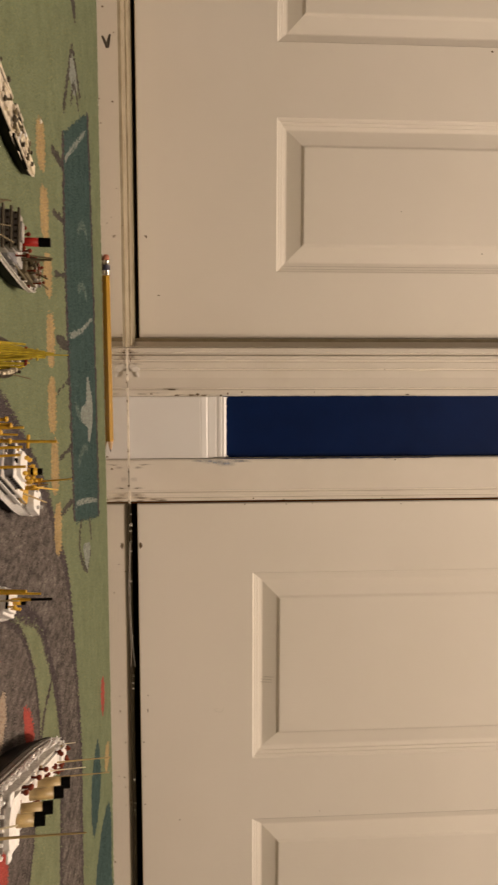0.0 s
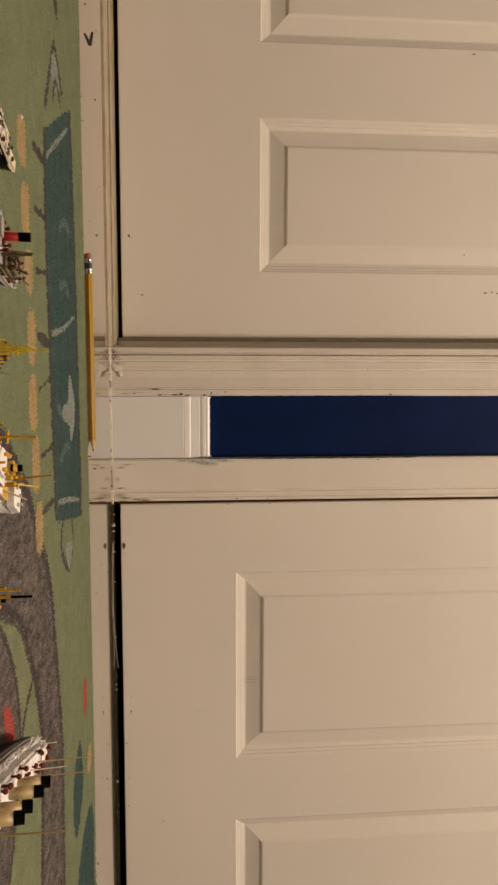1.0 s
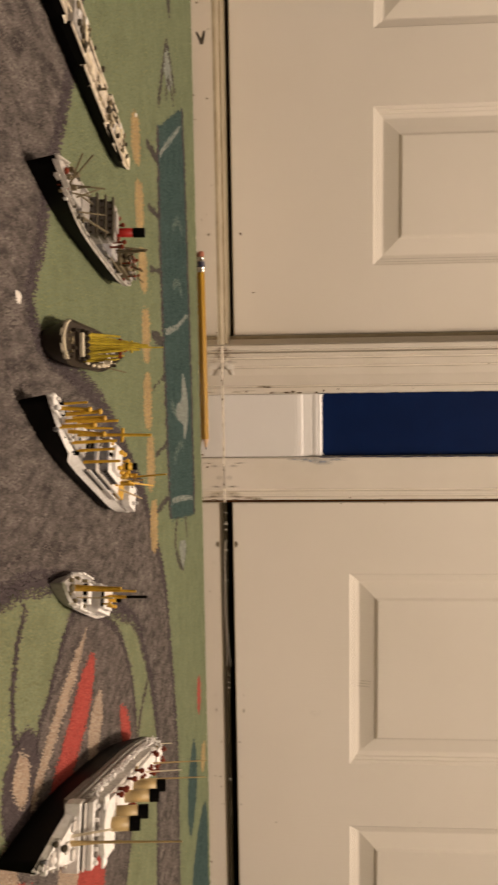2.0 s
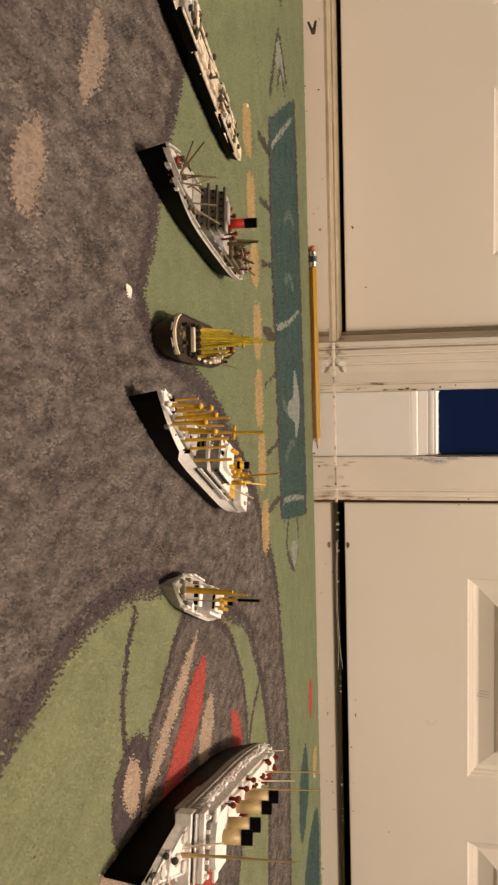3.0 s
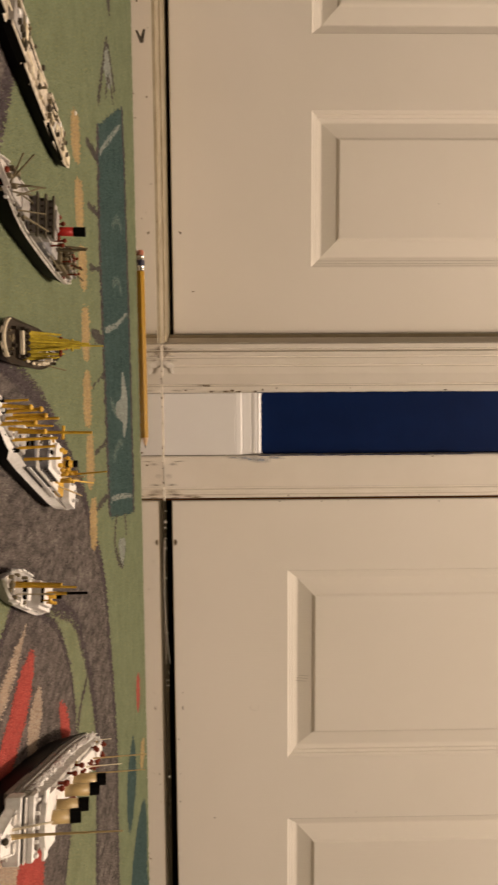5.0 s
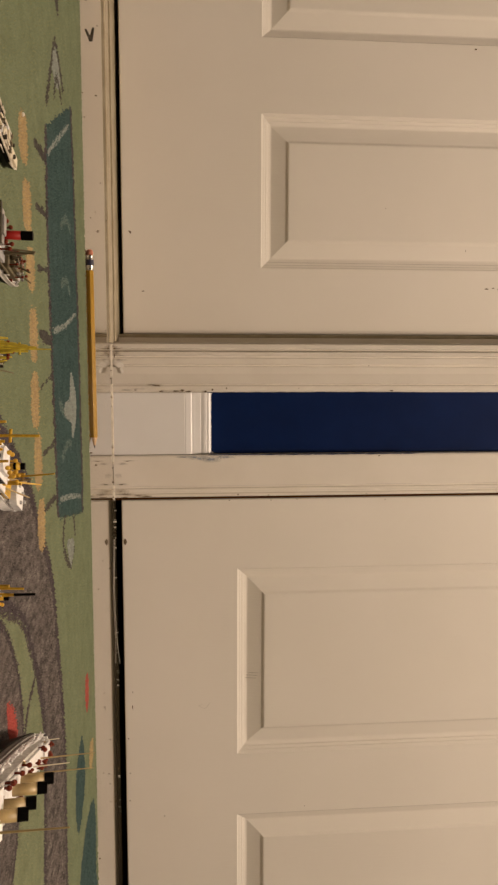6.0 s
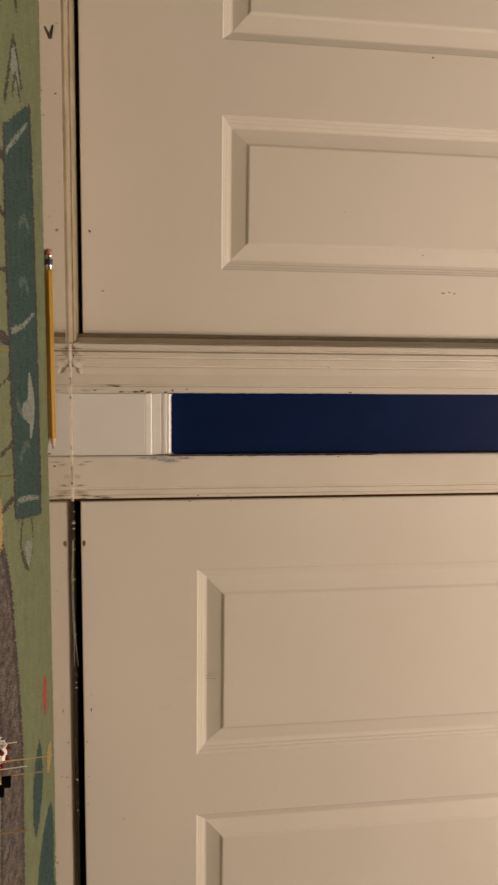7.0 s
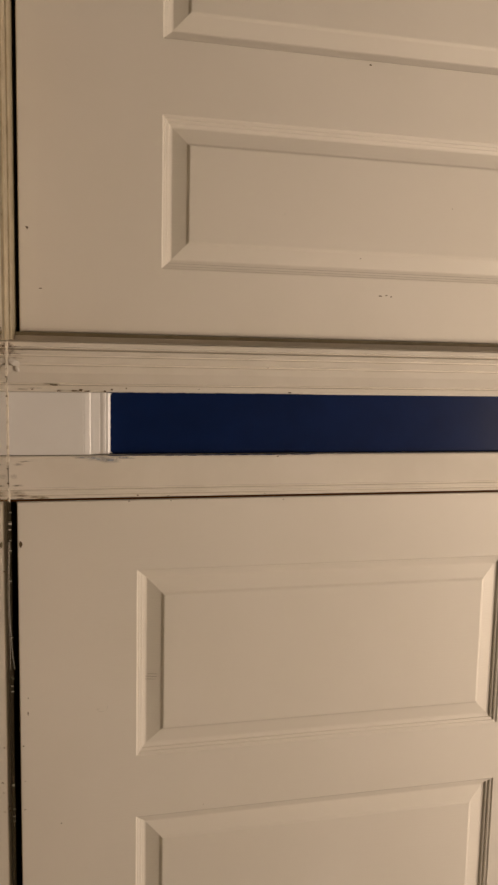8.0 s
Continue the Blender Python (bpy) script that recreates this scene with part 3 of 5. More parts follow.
patch("pale_stripe", ((0.101, -0.641), (0.110, -0.638), (0.119, -0.643), (0.128, -0.660), (0.117, -0.661), (0.106, -0.655)), BEIGE_PILE, 7, "pale beige stripe")
patch("red_mark", ((0.126, -0.604), (0.135, -0.592), (0.150, -0.586), (0.156, -0.596), (0.138, -0.604)), RED_PILE, 7, "faded red mark")
patch("red_stripe", ((0.158, -0.678), (0.172, -0.650), (0.184, -0.645), (0.200, -0.662), (0.180, -0.690)), RED_PILE, 8, "faded red stripe")
patch("pale_stripe", ((0.140, -0.700), (0.152, -0.676), (0.160, -0.674), (0.176, -0.694), (0.160, -0.712)), BEIGE_PILE, 7, "pale beige stripe")
patch("red_stripe", ((0.118, -0.745), (0.128, -0.732), (0.142, -0.735), (0.140, -0.760), (0.124, -0.768)), RED_PILE, 8, "faded red stripe")
patch("pale_stripe", ((0.100, -0.752), (0.112, -0.742), (0.120, -0.748), (0.116, -0.770), (0.102, -0.770)), BEIGE_PILE, 9, "pale beige stripe")
ribbon("grey_line", ((0.033, -0.724), (0.050, -0.736), (0.067, -0.739), (0.078, -0.735)), 0.0028, DARK_PILE, 7.6, "thin dark outline")
patch("dark_blot", ((0.074, -0.728), (0.084, -0.720), (0.098, -0.722), (0.108, -0.740), (0.092, -0.750), (0.078, -0.746)), DARK_PILE, 6.5)
patch("pale_oval", ((0.079, -0.735), (0.084, -0.729), (0.092, -0.729), (0.095, -0.735), (0.089, -0.741), (0.083, -0.741)), BEIGE_PILE, 8, "pale beige oval")
ribbon("grey_line", ((0.141, -0.536), (0.152, -0.560), (0.170, -0.572)), 0.0030, DARK_PILE, 7.3)
patch("sand_blot", ((-0.141, -0.731), (-0.136, -0.726), (-0.127, -0.730), (-0.117, -0.739), (-0.114, -0.745), (-0.121, -0.744), (-0.131, -0.738)), SAND_PILE, 3, "sand-coloured blot on the road", soft=0.0030)
patch("sand_blot", ((-0.101, -0.772), (-0.094, -0.769), (-0.087, -0.772), (-0.079, -0.778), (-0.081, -0.784), (-0.092, -0.782)), SAND_PILE, 3, "sand-coloured blot on the road", soft=0.0030)

# dashed line beside the pond and the ticks between
for a, b, y in ((-0.181, -0.158, -0.5235), (-0.145, -0.120, -0.5185), (-0.108, -0.088, -0.514), (-0.073, -0.047, -0.5105), (-0.035, -0.007, -0.5115), (0.003, 0.031, -0.508), (0.044, 0.070, -0.5035)):
    patch("road_dash", ((a - 0.001, y), (a + 0.002, y + 0.0105), (b - 0.002, y + 0.0100), (b + 0.002, y + 0.001), (b - 0.003, y - 0.0090), (a + 0.003, y - 0.0080)), PEACH_PILE, 3, "peach printed dash")
for x, lean in ((-0.1755, 0.001), (-0.1375, -0.001), (-0.1005, -0.003), (-0.061, 0.004), (-0.028, -0.006), (0.015, -0.003), (0.0505, -0.001)):
    patch("printed_tick", ((x - 0.0014, -0.490), (x + 0.0014, -0.490), (x + lean + 0.0021, -0.470), (x + lean + 0.0015, -0.452), (x + lean - 0.0015, -0.451), (x - 0.0021, -0.474)), MID_PILE, 3.5, soft=0.0007)

# teal pond with its outline and marks
POND = ((-0.195, -0.449), (-0.244, -0.335), (-0.132, -0.326), (-0.013, -0.321), (0.087, -0.320), (0.066, -0.441), (-0.019, -0.446), (-0.115, -0.452))
patch("pond", POND, TEAL_PILE, 3, "teal printed pond", straight=True, uneven=0.0030)
ribbon("pond_edge", ((-0.244, -0.333), (-0.132, -0.324), (-0.013, -0.319), (0.088, -0.318)), 0.006, DARK_PILE, 4, "dark outline", uneven=0.0040)
ribbon("pond_edge", ((-0.195, -0.451), (-0.115, -0.454), (-0.019, -0.448), (0.066, -0.443)), 0.005, DARK_PILE, 4, "dark outline", uneven=0.0030)
for line in (((-0.180, -0.445), (-0.200, -0.405), (-0.226, -0.349)), ((-0.064, -0.443), (-0.070, -0.390), (-0.081, -0.334)), ((0.055, -0.434), (0.062, -0.385), (0.072, -0.329))):
    ribbon("pond_line", line, 0.0024, PALE_PILE, 5, "pale printed line")
for line in (((-0.140, -0.400), (-0.150, -0.375), (-0.146, -0.352)), ((-0.098, -0.405), (-0.104, -0.380), (-0.096, -0.362)), ((0.028, -0.420), (0.020, -0.395), (0.022, -0.372)), ((-0.015, -0.428), (-0.005, -0.40), (-0.008, -0.385))):
    ribbon("faint_pond_mark", line, 0.0042, FAINT_PILE, 5)
patch("pale_fish_print", ((-0.034, -0.367), (-0.016, -0.346), (0.004, -0.346), (0.018, -0.366), (0.006, -0.372), (0.002, -0.384), (-0.005, -0.404), (-0.012, -0.396), (-0.014, -0.378)), PALE_PILE, 5.5, "pale printed fish silhouette", soft=0.0007)
ribbon("pointed_outline", ((-0.212, -0.446), (-0.240, -0.425), (-0.266, -0.404), (-0.255, -0.385), (-0.243, -0.372)), 0.0042, MID_PILE, 3)
ribbon("pointed_outline", ((-0.225, -0.415), (-0.244, -0.400), (-0.232, -0.380)), 0.0036, MID_PILE, 4)
patch("pale_point", ((-0.262, -0.404), (-0.246, -0.418), (-0.238, -0.402), (-0.246, -0.386)), PALE_PILE, 3)
ribbon("bird_outline", ((0.070, -0.412), (0.088, -0.424), (0.103, -0.412), (0.114, -0.390), (0.104, -0.372)), 0.0040, MID_PILE, 3)
patch("pale_point", ((0.095, -0.405), (0.113, -0.390), (0.103, -0.372), (0.096, -0.386)), PALE_PILE, 4)
ribbon("bird_outline", ((0.078, -0.374), (0.090, -0.368), (0.098, -0.366)), 0.0040, MID_PILE, 3)
patch("red_mark", ((0.236, -0.318), (0.244, -0.309), (0.262, -0.309), (0.269, -0.322), (0.255, -0.328), (0.242, -0.326)), RED_PILE, 3, "faded red mark")
patch("peach_mark", ((0.311, -0.304), (0.314, -0.288), (0.328, -0.286), (0.334, -0.299), (0.324, -0.312)), PEACH_PILE, 3)
patch("teal_leaf", ((0.276, -0.356), (0.283, -0.380), (0.297, -0.393), (0.322, -0.396), (0.342, -0.383), (0.334, -0.358), (0.318, -0.344), (0.296, -0.346)), TEAL_PILE, 3, "teal printed leaf", uneven=0.0035)
patch("teal_leaf", ((0.370, -0.296), (0.366, -0.335), (0.374, -0.364), (0.395, -0.385), (0.450, -0.380), (0.520, -0.330), (0.540, -0.285), (0.480, -0.280), (0.420, -0.281), (0.394, -0.280)), TEAL_PILE, 3, "teal printed leaf", uneven=0.0035)
patch("dark_tick", ((-0.304, -0.402), (-0.294, -0.398), (-0.293, -0.388), (-0.303, -0.386)), MID_PILE, 3)


def pile_zone(x0, x1, y0, y1, gap, skip=None):
    """Jittered places for tufts over a stretch of the rug, left out over skip."""
    nx, ny = int((x1 - x0) / gap), int((y1 - y0) / gap)
    gx, gy = np.meshgrid(np.arange(nx), np.arange(ny))
    xy = np.stack([gx.ravel() + 0.5 * (gy.ravel() % 2), gy.ravel()], 1) + np.random.uniform(0.05, 0.95, (nx * ny, 2))
    xy = xy * gap + (x0, y0)
    if skip:
        xy = xy[~((xy[:, 0] > skip[0]) & (xy[:, 0] < skip[1]) & (xy[:, 1] > skip[2]) & (xy[:, 1] < skip[3]))]
    return np.column_stack([xy, np.full(len(xy), gap)])


def grow_pile():
    """Short leaning tufts of yarn over the whole rug, each dyed like the print under it."""
    verts, polys, owner, fray = [], [], [], []
    for ob in list(rug.children):
        me, start = ob.data, len(verts)
        values = [a.value for a in me.attributes["fray"].data] if "fray" in me.attributes else [-1.0] * len(me.vertices)
        verts += [v.co.copy() for v in me.vertices]
        for p in me.polygons:
            polys.append([start + i for i in p.vertices])
            owner.append(me.materials[0].name)
            fray.append(sum(values[i] for i in p.vertices) / len(p.vertices))
    tree = bvhtree.BVHTree.FromPolygons(verts, polys)
    near = (-0.42, 0.44, -0.86, -0.262)
    spots = np.concatenate([pile_zone(-0.42, 0.44, -0.86, -0.60, 0.00120), pile_zone(-0.42, 0.44, -0.60, -0.50, 0.0015), pile_zone(-0.42, 0.44, -0.50, -0.262, 0.0019), pile_zone(-0.798, 0.948, -1.548, -0.262, 0.0055, near)])
    chance = np.random.uniform(0, 1, len(spots))
    wander = np.random.normal(0, 0.00045, (len(spots), 2))
    down = Vector((0, 0, -1))
    found = {}
    for i, (x, y, gap) in enumerate(spots):
        z = 0.02
        while True:
            place, _, k, _ = tree.ray_cast(Vector((x + wander[i, 0], y + 0.9 + wander[i, 1], z)), down)
            if place is None or fray[k] < 0.50 + 0.24 * chance[i]:
                break
            z = place.z - 0.00001
        if place is not None:
            found.setdefault(owner[k], []).append(i)
    for flat, rows in found.items():
        rows = np.array(rows)
        n = len(rows)
        c, gap = spots[rows, :2] + (0, 0.9), spots[rows, 2]
        turn = np.random.uniform(0, math.tau, n)
        wide = gap * np.random.uniform(0.50, 0.85, n)
        tall = (0.0008 + 0.12 * gap) * np.random.uniform(0.75, 1.15, n)
        co = np.zeros((n, 4, 3), np.float32)
        for j in range(3):
            a = turn + j * math.tau / 3
            co[:, j, 0], co[:, j, 1], co[:, j, 2] = c[:, 0] + wide * np.cos(a), c[:, 1] + wide * np.sin(a), RUG_Z - 0.0003
        co[:, 3, :2] = c + np.random.normal(0, 0.32, (n, 2)) * wide[:, None]
        co[:, 3, 2] = RUG_Z + tall
        corner = np.array([[0, 1, 3], [1, 2, 3], [2, 0, 3]])
        index = (4 * np.arange(n)[:, None, None] + corner[None]).ravel()
        me = bpy.data.meshes.new("woven_pile")
        me.vertices.add(4 * n)
        me.vertices.foreach_set("co", co.ravel())
        me.loops.add(9 * n)
        me.loops.foreach_set("vertex_index", index.astype(np.int32))
        me.polygons.add(3 * n)
        me.polygons.foreach_set("loop_start", np.arange(0, 9 * n, 3, dtype=np.int32))
        me.update(calc_edges=True)
        me.materials.append(YARNS[flat])
        ob = new("woven_pile", me)
        ob.parent = rug
        tagged(ob, flat.replace("_pile", "").replace("_", " ") + " tufts of short yarn", "", "", "stuff")


grow_pile()

# ---- pencil ----
pencil = thing("pencil", -0.1470, -0.2345, 0.0030, 1.9, "sharpened yellow hexagonal pencil with a worn eraser lying on the floor", "pencil")
PL = 0.1905


def hex_ring(x, r, turn=0.0, n=6):
    return [(x, r * math.cos(math.tau * (i + turn) / n), r * math.sin(math.tau * (i + turn) / n)) for i in range(n)]


part("pencil_body", loft_bm([hex_ring(x, 0.0035, 0.0) for x in (0.0195, 0.06, 0.12, PL - 0.0110)], True, True), PENCIL_YELLOW, pencil, "yellow lacquered wood")
part("wood_tip", loft_bm([hex_ring(PL - 0.0112, 0.0030, 0.5, 12), hex_ring(PL - 0.0030, 0.0010, 0.5, 12)], True, True), PENCIL_WOOD, pencil, "bare sharpened wood")
part("graphite_point", loft_bm([hex_ring(PL - 0.0031, 0.00098, 0, 12), hex_ring(PL, 0.0002, 0, 12)], True, True), GRAPHITE, pencil, "dark graphite point")
smooth(part("ferrule", loft_bm([hex_ring(x, r, 0, 20) for x, r in ((0.0050, 0.0030), (0.0055, 0.0034), (0.0070, 0.0034), (0.0074, 0.0031), (0.0078, 0.0034), (0.0098, 0.0034),
     (0.0150, 0.0034), (0.0164, 0.0034), (0.0168, 0.0031), (0.0172, 0.0034), (0.0198, 0.0033))], True, True), FERRULE, pencil, "crimped metal ferrule"))
part("ferrule_band", loft_bm([hex_ring(x, 0.00352, 0, 20) for x in (0.0095, 0.0148)], True, True), FERRULE_BAND, pencil, "dark painted band")
smooth(part("eraser", loft_bm([hex_ring(x, r, 0, 16) for x, r in ((0.0000, 0.0018), (0.0006, 0.0025), (0.0018, 0.0030), (0.0060, 0.0030))], True, True), ERASER, pencil, "worn pink-brown eraser"))


# ---- model ships ----
def hull_parts(ship, L, B, h_bow, h_mid, h_stern, split=1.0, body=None, strake=None, deck=None, rake=0.03, stern_round=0.5, bow_full=0.5, tumble=0.70, bulwark=0.0012, inward=0.0, shift=0.0, split_stern=None, step=0.5, taper=None):
    """Waterline hull: body below, painted strake above, deck inside a low bulwark. +x is the bow."""
    n = 33
    lows, splits, tops, insides = [], [], [], []
    for i in range(n):
        s = -1 + 2 * i / (n - 1)
        if s > 0.15:
            b = max(0.015, 1 - ((s - 0.15) / 0.85) ** (1.2 + 1.6 * bow_full))
        elif taper is not None and s < taper:
            b = max(0.03, (1 - ((taper - s) / (1 + taper)) ** 2.6) ** 0.6)
        elif taper is None and s < -0.45:
            b = max(0.03, (1 - ((-s - 0.45) / 0.55) ** (2 + 2 * stern_round)) ** 0.6)
        else:
            b = 1.0
        h = h_mid + (h_bow - h_mid) * max(0, s) ** 2.2 + (h_stern - h_mid) * max(0, -s) ** 2.2
        wl = b * (tumble if abs(s) < 0.5 else tumble - 0.35 * (abs(s) - 0.5))
        x = s * L / 2 + shift
        xw = x - (rake * L if s > 0 else -rake * 0.8 * L) * max(0, (abs(s) - 0.6) / 0.4)
        hb, hw = b * B / 2, wl * B / 2
        lows.append((xw, hw, 0.0))
        cut = split if split_stern is None else split + (split_stern - split) * min(1, max(0, (step - s) / 0.12))
        splits.append((xw + (x - xw) * cut, hw + (hb - hw) * cut, h * cut))
        ht = max(hb - inward * b * (1 - abs(s) ** 4), 0.0002)
        tops.append((x, ht, h))
        insides.append((x, max(ht - 0.0005, 0.0001), h - bulwark))

    def shell(a, b):
        bm = bmesh.new()
        for sgn in (1, -1):
            va = [bm.verts.new((p[0], sgn * p[1], p[2])) for p in a]
            vb = [bm.verts.new((p[0], sgn * p[1], p[2])) for p in b]
            for i in range(n - 1):
                bm.faces.new((va[i], va[i + 1], vb[i + 1], vb[i]))
        bmesh.ops.remove_doubles(bm, verts=bm.verts, dist=0.00001)
        # transoms
        for row_a, row_b in ((a[0], b[0]), (a[-1], b[-1])):
            bm.faces.new([bm.verts.new(p) for p in ((row_a[0], row_a[1], row_a[2]), (row_a[0], -row_a[1], row_a[2]), (row_b[0], -row_b[1], row_b[2]), (row_b[0], row_b[1], row_b[2]))])
        bmesh.ops.remove_doubles(bm, verts=bm.verts, dist=0.00001)
        bmesh.ops.recalc_face_normals(bm, faces=bm.faces)
        return bm
    smooth(part("hull", shell(lows, splits), body, ship))
    if split < 1:
        smooth(part("upper_strake", shell(splits, tops), strake or body, ship))
    rim = shell(tops, insides)
    part("bulwark_rail", rim, strake or body, ship)
    bm = bmesh.new()
    va = [bm.verts.new((p[0], p[1], p[2])) for p in insides]
    vb = [bm.verts.new((p[0], -p[1], p[2])) for p in insides]
    for i in range(n - 1):
        bm.faces.new((va[i], va[i + 1], vb[i + 1], vb[i]))
    bmesh.ops.recalc_face_normals(bm, faces=bm.faces)
    part("deck", bm, deck or SHIP_DECK, ship)


MM = 0.001


def block(ship, name, x0, x1, w, z0, z1, mat, label="", y=0.0, bevel=0.25):
    return part(name, box_bm(x0 * MM, x1 * MM, (y - w / 2) * MM, (y + w / 2) * MM, z0 * MM, z1 * MM, bevel * MM), mat, ship, label)


def pole(ship, name, p, q, r, mat, label="", r1=None):
    return part(name, rod_bm([c * MM for c in p], [c * MM for c in q], r * MM, (r if r1 is None else r1) * MM, 8), mat, ship, label)


def round_house(ship, name, x0, x1, w, z0, z1, mat, label=""):
    """A deckhouse with a rounded front."""
    bm = bmesh.new()
    pts = [(x0, -w / 2), (x1 - w * 0.3, -w / 2)] + [(x1 - w * 0.3 + w * 0.3 * math.sin(a), -w / 2 * math.cos(a)) for a in (0.4, 0.8, 1.2, 1.57, 1.94, 2.34, 2.74)] + [(x1 - w * 0.3, w / 2), (x0, w / 2)]
    lo = [bm.verts.new((x * MM, y * MM, z0 * MM)) for x, y in pts]
    hi = [bm.verts.new((x * MM, y * MM, z1 * MM)) for x, y in pts]
    bm.faces.new(hi)
    bm.faces.new(lo)
    for i in range(len(pts)):
        j = (i + 1) % len(pts)
        bm.faces.new((lo[i], lo[j], hi[j], hi[i]))
    bmesh.ops.recalc_face_normals(bm, faces=bm.faces)
    return part(name, bm, mat, ship, label)


def tapered_house(ship, name, x0, x1, half, z0, z1, mat, lean=0.6, label=""):
    """A long deckhouse whose sides follow the hull; half gives the half width at x."""
    xs = [x0 + (x1 - x0) * i / 16 for i in range(17)]
    rings = [[(x * MM, -half(x) * MM, z0 * MM), (x * MM, -(half(x) - lean) * MM, z1 * MM), (x * MM, (half(x) - lean) * MM, z1 * MM), (x * MM, half(x) * MM, z0 * MM)] for x in xs]
    return part(name, loft_bm(rings, True, True), mat, ship, label)


def funnel(ship, x, z0, z1, r, mat, top_mat, lean=0.0, top=0.32, label=""):
    zt = z0 + (z1 - z0) * (1 - top)
    f = smooth(part("funnel", rod_bm((x * MM, 0, z0 * MM), ((x - lean * (1 - top)) * MM, 0, zt * MM), r * MM, r * MM, 16), mat, ship, label))
    part("funnel_top", rod_bm(((x - lean * (1 - top)) * MM, 0, zt * MM), ((x - lean) * MM, 0, z1 * MM), r * 1.04 * MM, r * 1.04 * MM, 16), top_mat, f, "black top")
    return f


def cowl(ship, x, y, z, h, r, mat):
    """A cowl ventilator: a stem and a turned bell."""
    bm = rod_bm((x * MM, y * MM, z * MM), (x * MM, y * MM, (z + h) * MM), r * 0.45 * MM, r * 0.45 * MM, 8)
    ball_bm(((x + r * 0.3) * MM, y * MM, (z + h) * MM), r * MM, (0.9, 1, 1), 10, bm)
    return part("ventilator", bm, mat, ship, "rust-red cowl")


def boat(ship, x, y, z, length, mat):
    bm = ball_bm((0, 0, 0), 0.5 * MM, (length, 1.3, 1.0), 8)
    bmesh.ops.translate(bm, vec=(x * MM, y * MM, z * MM), verts=bm.verts)
    return part("lifeboat", bm, mat, ship)


def ship_at(name, x, y, heading, label):
    return thing(name, x, y, RUG_Z + 0.0005, heading, label, "model ship", "model ships on the rug")


def side_rails(ship, half, x0, x1, z0, z1, mat, label="", thick=0.5, steps=18):
    """A thin upright rail along both sides; half gives the half width at x."""
    for side in (1, -1):
        rings = []
        for i in range(steps + 1):
            x = x0 + (x1 - x0) * i / steps
            y = max(half(x), 0.3)
            rings.append([(x * MM, side * y * MM, z0 * MM), (x * MM, side * y * MM, z1 * MM), (x * MM, side * (y - thick) * MM, z1 * MM), (x * MM, side * (y - thick) * MM, z0 * MM)])
        part("side_rail", loft_bm(rings, True, True), mat, ship, label)


def clutter(ship, n, x0, x1, w, z, mats, seed):
    """Small winches, bitts and lockers scattered over a deck, all touching it."""
    r = random.Random(seed)
    for i in range(n):
        x, y, k = r.uniform(x0, x1), r.uniform(-w / 2, w / 2), r.uniform(0.7, 1.5)
        if i % 3 == 0:
            pole(ship, "deck_fitting", (x, y, z - 0.6), (x, y, z + k), k * 0.5, mats[i % len(mats)])
        else:
            block(ship, "deck_fitting", x - k * 0.7, x + k * 0.7, k, z - 0.6, z + k * 0.8, mats[i % len(mats)], y=y, bevel=0.12)


# slim grey freighter
s = ship_at("model_freighter", -0.1662, -0.6480, -108.0, "slim miniature freighter with a black hull and weathered grey-white deck")
hull_parts(s, 0.158, 0.0092, 0.0125, 0.0062, 0.0056, 0.92, SHIP_BLACK, SHIP_BEIGE, SHIP_BEIGE, 0.02, inward=0.0006, taper=-0.25, bulwark=0.0002)
block(s, "deckhouse", 12, 22, 6.2, 5.8, 8.8, SHIP_LEAD, "grey deckhouse")
block(s, "bridge", 6.5, 12, 5.6, 5.8, 9.2, SHIP_POST)
block(s, "bridge_roof", 7.5, 10.5, 3.0, 9.2, 9.8, SHIP_CREAM)
for x0, x1, w, z1, mat in ((-13, 3, 3.6, 7.4, SHIP_BEIGE), (-29, -15, 3.4, 7.2, SHIP_BEIGE), (-44, -38, 3.4, 7.0, SHIP_POST), (-58, -48, 3.6, 7.2, SHIP_BEIGE), (27, 37, 4.0, 7.6, SHIP_BEIGE), (42, 50, 3.8, 8.6, SHIP_BEIGE), (54, 62, 3.0, 9.6, SHIP_POST)):
    block(s, "hatch", x0, x1, w, 5.4, z1, mat)
# raised stretches of bulwark, stepped along the side
for x0, x1, z1, k in ((3.5, 23, 8.7, 1.0), (-8, 2.5, 7.2, 1.0), (-31, -8.8, 6.9, 1.0), (-46, -35, 7.7, 0.93), (-62, -47, 7.2, 0.80), (27, 44, 8.0, 0.95)):
    for y in (4.1, -4.1):
        block(s, "bulwark_plate", x0, x1, 0.9, 4.6, z1 - 0.6, SHIP_BLACK, y=y * k, bevel=0.1)
        block(s, "bulwark_cap", x0, x1, 0.9, z1 - 0.6, z1, SHIP_BEIGE, y=y * k, bevel=0.15)
block(s, "stern_plate", -74, -63, 2.6, 5.2, 7.0, SHIP_CREAM)
for x, y, r in ((21, -4.6, 0.7), (6.0, -4.9, 0.8), (-9, -4.7, 0.5), (-21, -4.7, 0.8), (-40, -3.8, 0.5), (-56, 1.0, 0.8), (-66, 0.8, 0.7), (14, 1.5, 0.9), (9, 2.6, 0.9), (4.5, 1.4, 1.0), (-17, 1.5, 0.8), (-33, 0.6, 1.0), (-36.5, -1.2, 0.9), (-46, 1.4, 0.8)):
    part("winch", ball_bm((x * MM, y * MM, (0.0092 if 6 < x < 22 else 0.0074)), r * MM, (1.3, 1, 1.1), 8), SHIP_BAR, s)
